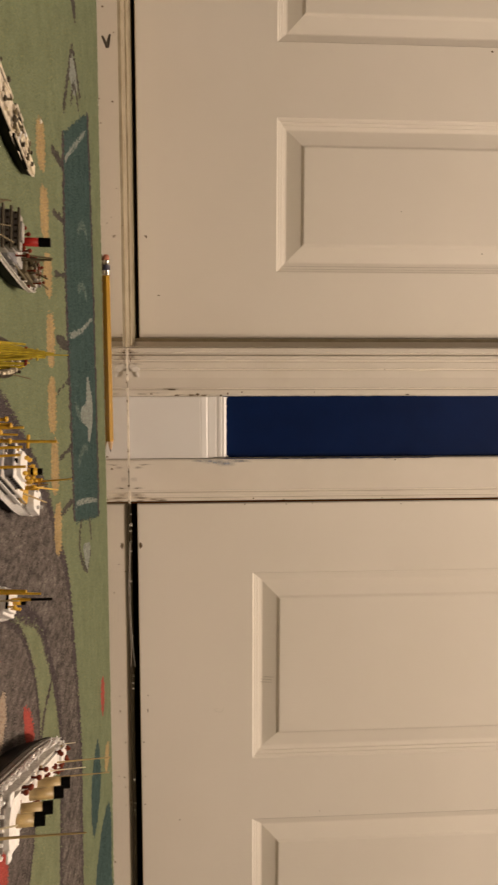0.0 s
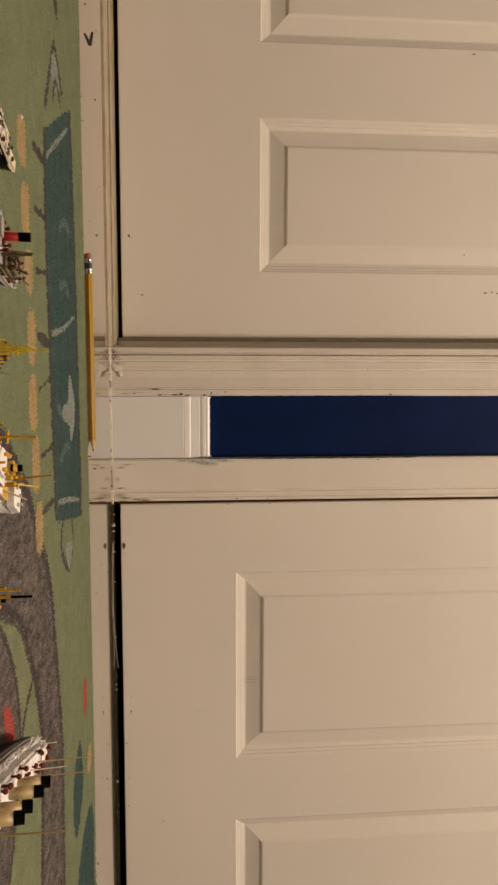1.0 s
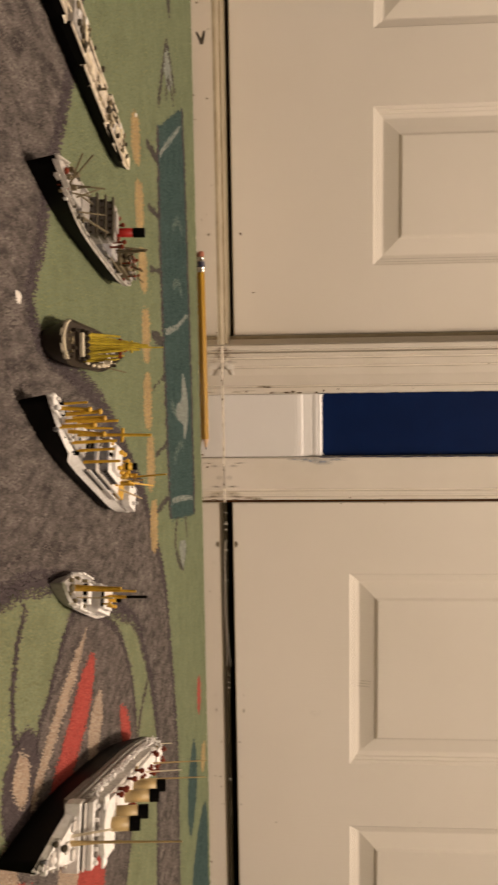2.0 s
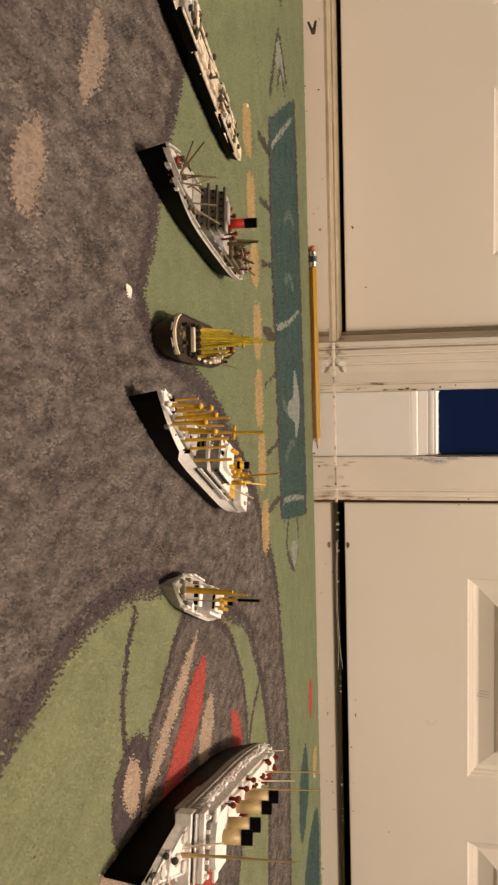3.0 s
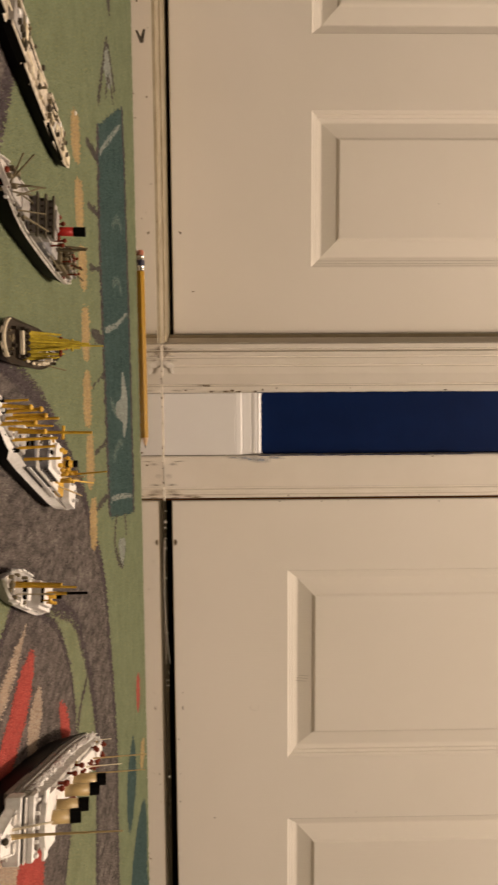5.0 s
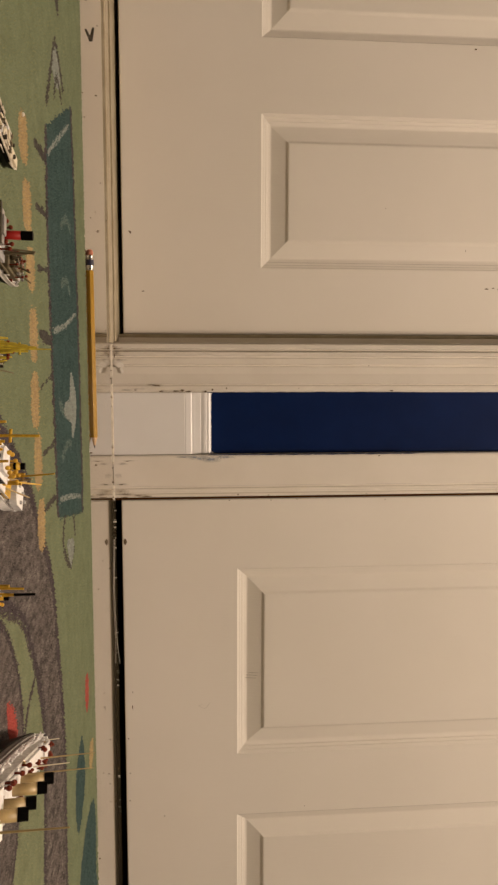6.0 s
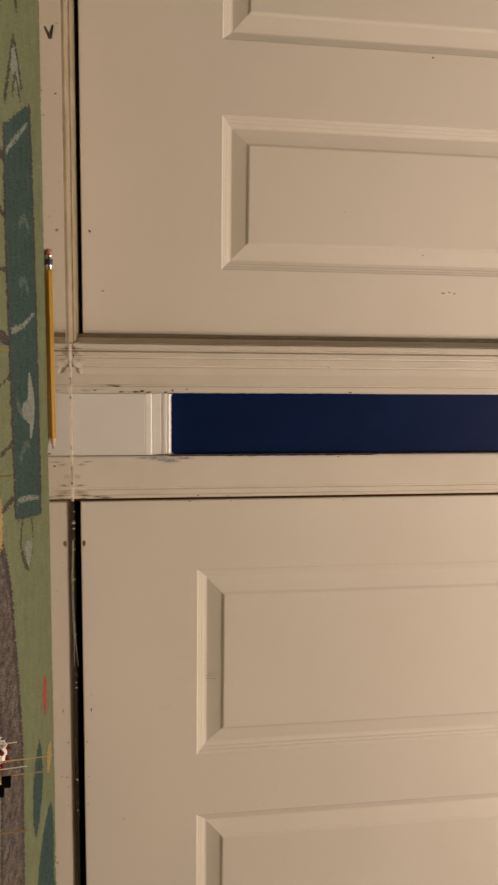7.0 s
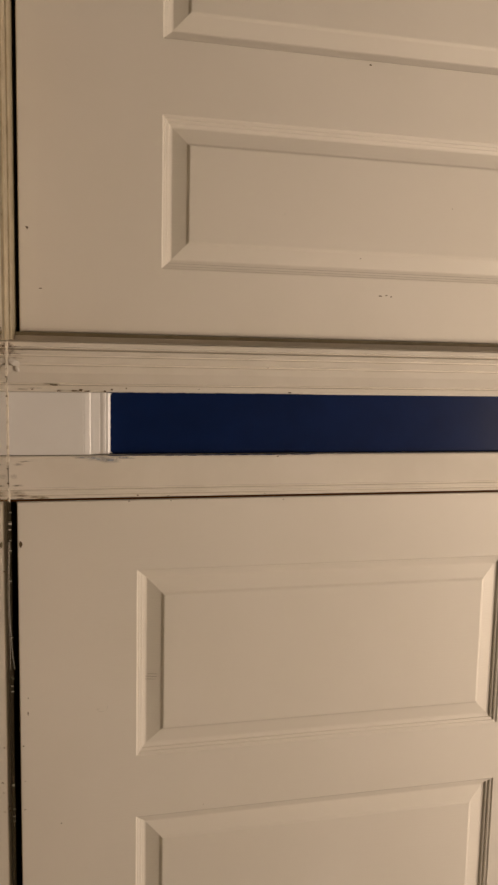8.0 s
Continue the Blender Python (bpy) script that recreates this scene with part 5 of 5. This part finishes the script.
# promenade side: shade on white paint is put into the grey
tapered_house(s, "after_promenade", -80, 58, liner_half, 10.5, 15.8, SHIP_SHADE, 0.9, "grey promenade side")
for z in (12.4, 14.2):
    tapered_house(s, "promenade_rail", -79, 57, lambda x: liner_half(x) - 0.05, z, z + 0.25, SHIP_LEAD, 0.0)
tapered_house(s, "boat_deck", -74, 56, lambda x: liner_half(x) * 0.62, 15.8, 19.6, SHIP_PALE, 0.5, "pale boat deck")
block(s, "deck_top", -50, 46, 8.5, 19.6, 21.0, SHIP_WHITE)
for x in (47.5, 33.5, 12.0, -3.0):
    funnel(s, x, 19.5, 33.5, 2.3, SHIP_BUFF, SHIP_BLACK, 3.0, 0.26, "buff funnel")
for x in (41, 39.5, 27, 20, 18.5, 4, -10):
    for y in (4.6, -4.6):
        cowl(s, x + (1.2 if y > 0 else 0), y, 19.6, 3.2, 1.15, SHIP_RUST)
rr = random.Random(8)
for i in range(20):
    cowl(s, rr.uniform(-66, -14), rr.uniform(-5.5, 5.5), 19.4, rr.uniform(1.8, 4.2), rr.uniform(0.75, 1.15), SHIP_RUST)
for i in range(52):
    x = 52 - i * 2.5
    for side in (1, -1):
        y = side * (liner_half(x) - 1.0)
        pole(s, "rail_post", (x, y, 15.5), (x + 0.3, y + side * rr.uniform(0.0, 0.9), 16.6 + rr.uniform(0.0, 1.2)), 0.22, SHIP_WHITE)
for i in range(17):
    x = 50 - i * 7.1
    for side in (1, -1):
        y = side * (liner_half(x) - 2.4)
        boat(s, x + rr.uniform(-0.8, 0.8), y, 17.0 + rr.uniform(-0.4, 0.5), rr.uniform(3.4, 5.4), SHIP_WHITE)
        for dx in (-2.8, -0.4, 2.2):
            out = rr.uniform(0.6, 3.4)
            pole(s, "davit", (x + dx, y - side * 1.0, 15.6), (x + dx + rr.uniform(-0.6, 2.4), y + side * out, 17.2 + rr.uniform(-0.6, 2.6)), rr.uniform(0.25, 0.45), SHIP_WHITE)
block(s, "aft_deckhouse", -84, -78, 6, 10.5, 15.0, SHIP_WHITE)
block(s, "aft_deckhouse", -66, -54, 8, 19.5, 21.6, SHIP_WHITE)
for x, y in ((-84, 2), (-86, -2.4), (-80, 3.6), (-78, -4.5), (-66, 4), (-62, -4)):
    block(s, "winch", x - 1, x + 1, 1.5, 13, 16.8, SHIP_WHITE, y=y * 0.6)
pole(s, "fore_mast", (66, 0, 14), (62.5, 0, 50.5), 0.55, SHIP_BUFF, "thin buff mast", 0.25)
pole(s, "fore_boom", (65, 1.2, 14), (58, 1.6, 30), 0.5, SHIP_BUFF, "", 0.3)
pole(s, "fore_boom", (65, -1.2, 14), (58, -1.8, 27), 0.5, SHIP_CREAM, "", 0.3)
pole(s, "main_mast", (-44, 0, 19), (-52, 0, 45), 0.4, SHIP_BUFF, "thin buff mast", 0.2)
pole(s, "aft_mast", (-14, 0, 20), (-21, 0, 48), 0.4, SHIP_BUFF, "thin buff mast", 0.2)
pole(s, "aft_boom", (-27, 0, 19), (-33, 0, 36), 0.35, SHIP_CREAM, "", 0.2)
pole(s, "ensign_staff", (-86, 0, 11), (-91, 0, 22), 0.3, SHIP_CREAM, "", 0.2)

clutter(s, 60, -62, 40, 12.0, 19.6, (SHIP_WHITE, SHIP_WHITE, SHIP_GREY, SHIP_BUFF, SHIP_RUST), 16)
clutter(s, 80, -62, 46, 15.5, 16.0, (SHIP_WHITE, SHIP_PALE, SHIP_WHITE, SHIP_SLATE), 17)
clutter(s, 12, 78, 88, 4.6, 14.2, (SHIP_WHITE, SHIP_PALE, SHIP_WHITE, SHIP_SLATE), 19)

# ---- small things on floor and rug ----
# white scrap on the road
bm = ball_bm((0, 0, 0), 0.0027, (1.0, 0.75, 0.30), 16)
for v in bm.verts:
    v.co += Vector((v.normal.x, v.normal.y, 0.3 * v.normal.z)) * 0.0026 * noise.noise(v.co * 330 + Vector((4, 2, 7)))
scrap = part("paper_scrap", bm, LINT)
scrap.matrix_world = pose(-0.0655, -0.7175, RUG_Z + 0.0004, 0, 4, 62)
tagged(scrap, "crumpled white scrap of paper on the grey rug", "scrap")

# fold-out of small marks: flecks where paint is chipped, dirt, scratches and smears


def fleck(bm, x, y, z, w, h, normal="y", seed=0.0):
    """An irregular chip outline, w along x and h along the other axis."""
    vs = []
    for i in range(9):
        a = math.tau * i / 9
        r = 0.72 * (0.75 + 0.6 * noise.noise(Vector((x * 900 + i * 1.7, z * 900 + seed, y * 300))))
        if normal == "y":
            vs.append(bm.verts.new((x + w * r * math.cos(a), y, z + h * r * math.sin(a))))
        else:
            vs.append(bm.verts.new((x + w * r * math.cos(a), y + h * r * math.sin(a), z)))
    f = bm.faces.new(vs)
    bm.normal_update()
    want = Vector((0, -1, 0)) if normal == "y" else Vector((0, 0, 1))
    if f.normal.dot(want) < 0:
        bmesh.ops.reverse_faces(bm, faces=[f])


# on door 1
bm = bmesh.new()
for x, z, w, h in ((-0.2041, 0.0238, 0.0035, 0.0022), (-0.2055, 0.0225, 0.0015, 0.0016), (-0.1302, 0.0392, 0.0014, 0.0034), (-0.1375, 0.497, 0.0020, 0.0045), (-0.1385, 0.506, 0.0014, 0.0036), (-0.1370, 0.513, 0.0016, 0.0025),
                   (-0.187, 0.466, 0.0018, 0.0016), (-0.240, 0.356, 0.0010, 0.0012), (-0.442, 0.470, 0.0022, 0.004), (-0.262, 0.60, 0.001, 0.0012)):
    fleck(bm, -0.048 + (x + 0.048) * 1.0345, DOOR1_Y - 0.0004, 0.0915 + (z - 0.0915) * 1.0345, w, h)
tagged(part("door_marks", bm, GRIME), "small dark scuffs and nicks on the door", "scuffs", "", "stuff")
# on door 2
bm = bmesh.new()
for x, z, w, h in ((0.1965, 0.0122, 0.0075, 0.0042), (0.425, 0.0185, 0.006, 0.0012), (0.470, 0.0122, 0.0024, 0.0014), (0.520, 0.0140, 0.0012, 0.0012), (0.1432, 0.205, 0.0012, 0.0014), (0.1425, 0.240, 0.001, 0.0012),
                   (0.1428, 0.150, 0.0010, 0.0022), (0.404, 0.0190, 0.0024, 0.0008), (0.56, 0.013, 0.0014, 0.0014), (0.1445, 0.36, 0.001, 0.0015), (0.585, 0.060, 0.0014, 0.0016), (0.58, 0.255, 0.0012, 0.0012)):
    fleck(bm, x, 0.0036, z, w, h)
tagged(part("door_marks", bm, GRIME), "small brown chips along the door's lower edge", "scuffs", "", "stuff")
SCRATCH = material("scratch_grey", (0.17, 0.13, 0.10), 0.6, scale=300)
bm = bmesh.new()
for a, b in (((0.384, 0.0092, 0.1760), (0.3845, 0.0072, 0.1890)), ((0.3875, 0.0095, 0.1730), (0.3882, 0.0072, 0.1880)), ((0.3915, 0.0098, 0.1720), (0.3920, 0.0074, 0.1870))):
    rod_bm(a, b, 0.00026, 0.00015, 6, bm)
tagged(part("panel_scratches", bm, SCRATCH), "three short grey scratches on the door panel's bevel", "scratches", "", "stuff")
bm = bmesh.new()
for a, b in (((0.427, 0.0039, 0.108), (0.431, 0.0039, 0.113)), ((0.431, 0.0039, 0.113), (0.430, 0.0039, 0.119)), ((0.430, 0.0039, 0.119), (0.424, 0.0039, 0.122)), ((0.427, 0.0039, 0.108), (0.425, 0.0039, 0.112))):
    rod_bm(a, b, 0.00008, 0.00008, 6, bm)
tagged(part("pencil_squiggle", bm, SCRATCH), "faint grey scribble on the door", "scribble", "", "stuff")
# chips on the casings and grime along the baseboard
bm = bmesh.new()
for x, z, w, h, y in ((-0.0098, 0.0560, 0.0022, 0.0095, -0.0152), (-0.0022, 0.0620, 0.0016, 0.0050, -0.0160), (-0.0026, 0.0800, 0.0020, 0.0060, -0.0160), (-0.0034, 0.0885, 0.0028, 0.0045, -0.0160), (-0.0020, 0.0960, 0.0016, 0.0075, -0.0160),
                      (-0.0020, 0.1180, 0.0024, 0.0030, -0.0160), (-0.0045, 0.1270, 0.0024, 0.0025, -0.0160), (-0.0062, 0.1450, 0.0016, 0.0022, -0.0158), (-0.0060, 0.238, 0.0008, 0.0016, -0.0158), (-0.0350, 0.330, 0.0010, 0.0012, -0.0120),
                      (-0.0030, 0.360, 0.0016, 0.004, -0.0160), (-0.0040, 0.030, 0.0012, 0.0040, -0.0160), (-0.0470, 0.004, 0.004, 0.0012, -0.0112), (-0.0560, 0.004, 0.002, 0.003, -0.0092)):
    fleck(bm, x, y, z, w, h)
for x, z, w, h, y in ((0.1338, 0.014, 0.0009, 0.0100, -0.0113), (0.1336, 0.040, 0.0010, 0.0130, -0.0113), (0.1322, 0.160, 0.0018, 0.0020, -0.0113), (0.1338, 0.200, 0.0010, 0.0018, -0.0112),
                      (0.1172, 0.010, 0.0007, 0.0060, -0.0132), (0.0866, 0.018, 0.0006, 0.0050, -0.0160), (0.0822, 0.345, 0.0012, 0.0030, -0.0162), (0.1330, 0.33, 0.001, 0.0014, -0.0113)):
    fleck(bm, x, y, z, w, h)
tagged(part("casing_chips", bm, GRIME), "brown paint chips and dirt on the door casings", "paint chips", "", "stuff")
STAIN = material("brown_stain", (0.23, 0.140, 0.060), 0.5, second=(0.34, 0.24, 0.12), scale=160, film=True)
BLUE_SMEAR = material("blue_smear", (0.34, 0.40, 0.52), 0.4, second=(0.44, 0.48, 0.55), scale=120, film=True)


def smudges(name, rows, mat, label, category):
    """Thin worn films of dirt or paint on upright trim, fading out at their borders: x, y, z, half width, half height, strength."""
    bm = bmesh.new()
    values = []
    for k, (x, y, z, w, h, strength) in enumerate(rows):
        mid = bm.verts.new((x, y - 0.000004 * k, z))
        values.append(1 - strength)
        ring = []
        for i in range(16):
            a = math.tau * i / 16
            r = 1 + 0.5 * noise.noise(Vector((x * 700 + 1.3 * math.cos(a), z * 700 + 1.3 * math.sin(a), k)))
            ring.append(bm.verts.new((x + w * r * math.cos(a), y - 0.000004 * k, z + h * r * math.sin(a))))
            values.append(1.0)
        for i in range(16):
            f = bm.faces.new((mid, ring[(i + 1) % 16], ring[i]))
            f.normal_update()
            if f.normal.y > 0:
                f.normal_flip()
    ob = part(name, bm, mat)
    attr = ob.data.attributes.new("fray", "FLOAT", "POINT")
    attr.data.foreach_set("value", values)
    return tagged(ob, label, category, "", "stuff")


smudges("casing_stains", (
    (0.1255, -0.01290, 0.010, 0.0040, 0.0100, 0.55), (0.1300, -0.01270, 0.016, 0.0022, 0.0140, 0.75), (0.1318, -0.01255, 0.034, 0.0016, 0.0160, 0.80), (0.1170, -0.01335, 0.012, 0.0016, 0.0100, 0.62),
    (0.1050, -0.01400, 0.007, 0.0040, 0.0050, 0.40), (0.0900, -0.01500, 0.012, 0.0020, 0.0090, 0.45), (0.0860, -0.01535, 0.020, 0.0010, 0.0110, 0.55),
    (-0.0100, -0.01520, 0.058, 0.0016, 0.0075, 0.75), (-0.0040, -0.01660, 0.018, 0.0016, 0.0080, 0.55), (-0.0055, -0.01660, 0.034, 0.0010, 0.0120, 0.45), (-0.0030, -0.01660, 0.064, 0.0014, 0.0070, 0.8),
    (-0.0024, -0.01660, 0.082, 0.0018, 0.0120, 0.8), (-0.0500, -0.01180, 0.006, 0.0050, 0.0060, 0.65), (-0.0420, -0.01210, 0.010, 0.0016, 0.0110, 0.5), (-0.0520, -0.01180, 0.018, 0.0012, 0.0090, 0.45), (-0.0585, -0.01050, 0.004, 0.0032, 0.0050, 0.95), (-0.0560, -0.01080, 0.009, 0.0014, 0.0070, 0.7), (-0.0470, -0.01190, 0.013, 0.0010, 0.0080, 0.5)),
    STAIN, "faint brown smudges near the feet of the casings", "stains")
smudges("paint_smear", ((0.0832, -0.01660, 0.108, 0.0042, 0.0170, 0.75), (0.0850, -0.01650, 0.125, 0.0040, 0.0160, 0.60), (0.0822, -0.01670, 0.142, 0.0022, 0.0180, 0.65), (0.0818, -0.01670, 0.090, 0.0018, 0.0140, 0.55)),
    BLUE_SMEAR, "pale blue paint smear on the casing beside the baseboard", "smear")
# thin line of blue paint over the edge of the casing, uneven
bm = bmesh.new()
for i in range(16):
    z = 0.130 + i * 0.017
    fleck(bm, 0.0794 + 0.0004 * noise.noise(Vector((i * 3.1, 1, 0))), -0.0163, z, 0.0012, 0.020, seed=i * 2)
    fleck(bm, -0.0006 - 0.0004 * noise.noise(Vector((i * 2.3, 4, 0))), -0.0163, z, 0.0010, 0.019, seed=i * 3)
tagged(part("paint_overlap", bm, BLUE_PAINT), "uneven brushed navy edge where wall meets casing", "paint edge", "", "stuff")
# rounded, brushed end of the blue paint above the baseboard: a pale uneven line
bm = bmesh.new()
lo, hi = [], []
for i in range(60):
    x = 0.0002 + 0.0784 * i / 59
    end = max(0.0, 1 - min(i, 59 - i) / 3.0)
    top = 0.1256 + 0.0007 * noise.noise(Vector((x * 260, 0, 2))) + 0.0005 * noise.noise(Vector((x * 900, 3, 2))) + 0.0030 * end * end
    lo.append(bm.verts.new((x, -0.0008, 0.1241)))
    hi.append(bm.verts.new((x, -0.0003, top)))
for i in range(59):
    bm.faces.new((lo[i], lo[i + 1], hi[i + 1], hi[i]))
tagged(part("white_paint_line", bm, BASE_PAINT), "uneven white brush line where baseboard meets blue wall", "paint edge", "", "stuff")

# caulk along the foot of the pier, with a crinkled clear lump at the casing's corner
bm = bmesh.new()
rings = []
for i in range(70):
    x = -0.062 + 0.2 * i / 69
    r = 0.0015 + 0.0006 * noise.noise(Vector((x * 90, 0, 0))) + 0.0003 * noise.noise(Vector((x * 400, 3, 0)))
    yb = -0.0112 if 0.0 < x < 0.079 else (-0.0158 if -0.012 < x < 0.09 else -0.0105)
    rings.append([(x, yb + r * math.cos(a) - 0.0004, 0.00005 + r * math.sin(a)) for a in (0, 0.8, 1.6, 2.4, 3.14)])
smooth(tagged(part("trim_caulk_line", loft_bm(rings, False), CAULK), "thin uneven bead of cream caulk at the floor", "caulk", "", "structure"))
bm = ball_bm((0, 0, 0), 0.0038, (1.1, 0.35, 2.1), 18)
for v in bm.verts:
    v.co += v.normal * 0.0010 * noise.noise(v.co * 330 + Vector((3, 1, 2)))
lump = smooth(part("caulk_lump", bm, CLEAR_CAULK))
lump.matrix_world = pose(-0.0370, -0.0118, 0.0080, 0, 20, 0)
tagged(lump, "crinkled lump of clear caulk at the casing's foot", "caulk lump")
bm = ball_bm((0, 0, 0), 0.0024, (1.8, 0.35, 1.0), 14)
for v in bm.verts:
    v.co += v.normal * 0.0009 * noise.noise(v.co * 400)
lump = smooth(part("caulk_lump", bm, CLEAR_CAULK))
lump.matrix_world = pose(-0.0285, -0.0124, 0.0125, 0, -35, 0)
tagged(lump, "crinkled lump of clear caulk at the casing's foot", "caulk lump")

# dirt at seams, crumbs on the bare floor
bm = bmesh.new()
rng = random.Random(4)
for i in range(46):
    x = rng.uniform(-0.45, 0.60)
    y = rng.uniform(-0.255, -0.012) if i % 3 else rng.uniform(-0.02, -0.003)
    r = rng.uniform(0.0004, 0.0010)
    ball_bm((x, y, r * 0.6), r, (1, 1, 0.7), 6, bm)
for i in range(18):
    x = rng.uniform(-0.062, 0.138)
    ball_bm((x, -0.0165 - rng.uniform(0, 0.003), 0.0006), rng.uniform(0.0003, 0.0007), (1.8, 0.7, 0.8), 6, bm)
tagged(part("crumbs", bm, GRIME), "tiny dark crumbs and grit on the bare floor", "crumbs", "", "stuff")
bm = bmesh.new()
for i in range(16):
    x = rng.uniform(0.15, 0.62)
    ball_bm((x, rng.uniform(-0.012, 0.010), 0.0007), rng.uniform(0.0004, 0.0009), (1, 1, 0.8), 6, bm)
ball_bm((0.168, -0.002, 0.0010), 0.0010, (1.5, 1, 1), 8, bm)
ball_bm((0.175, -0.004, 0.0007), 0.0007, (1.5, 1, 1), 8, bm)
tagged(part("dust_specks", bm, LINT), "white dust specks under the door edge", "dust", "", "stuff")
# dark husk on the floor, a V because its reflection is modelled as an arm
bm = rod_bm((-0.356, -0.205, 0.0005), (-0.362, -0.165, 0.0008), 0.0006, 0.0010, 8)
rod_bm((-0.362, -0.165, 0.0008), (-0.384, -0.140, 0.0006), 0.0013, 0.0006, 8, bm)
tagged(part("dark_husk", bm, HUSK), "small dark bent husk lying on the bare floor", "debris")
# fallen thread by door 2
cd = bpy.data.curves.new("thread", "CURVE")
cd.dimensions, cd.bevel_depth, cd.bevel_resolution = "3D", 0.00022, 2
sp = cd.splines.new("NURBS")
pts = ((0.188, -0.014, 0.0006), (0.220, -0.030, 0.0005), (0.262, -0.034, 0.0008), (0.300, -0.022, 0.0006), (0.340, -0.006, 0.0010), (0.362, 0.001, 0.0030))
sp.points.add(len(pts) - 1)
for p, c in zip(sp.points, pts):
    p.co = (*c, 1)
sp.use_endpoint_u, sp.order_u = True, 4
cd.materials.append(LINT)
tagged(new("thread", cd), "thin pale thread lying on the floor by a door", "thread")
# small peach bead of fluff at the end of a printed dash
bead = part("fluff", ball_bm((0, 0, 0), 0.0012, (1, 1, 0.7), 10), LINT)
bead.matrix_world = pose(-0.1812, -0.523, RUG_Z + 0.0008)
tagged(bead, "small pale ball of fluff on the rug", "fluff")
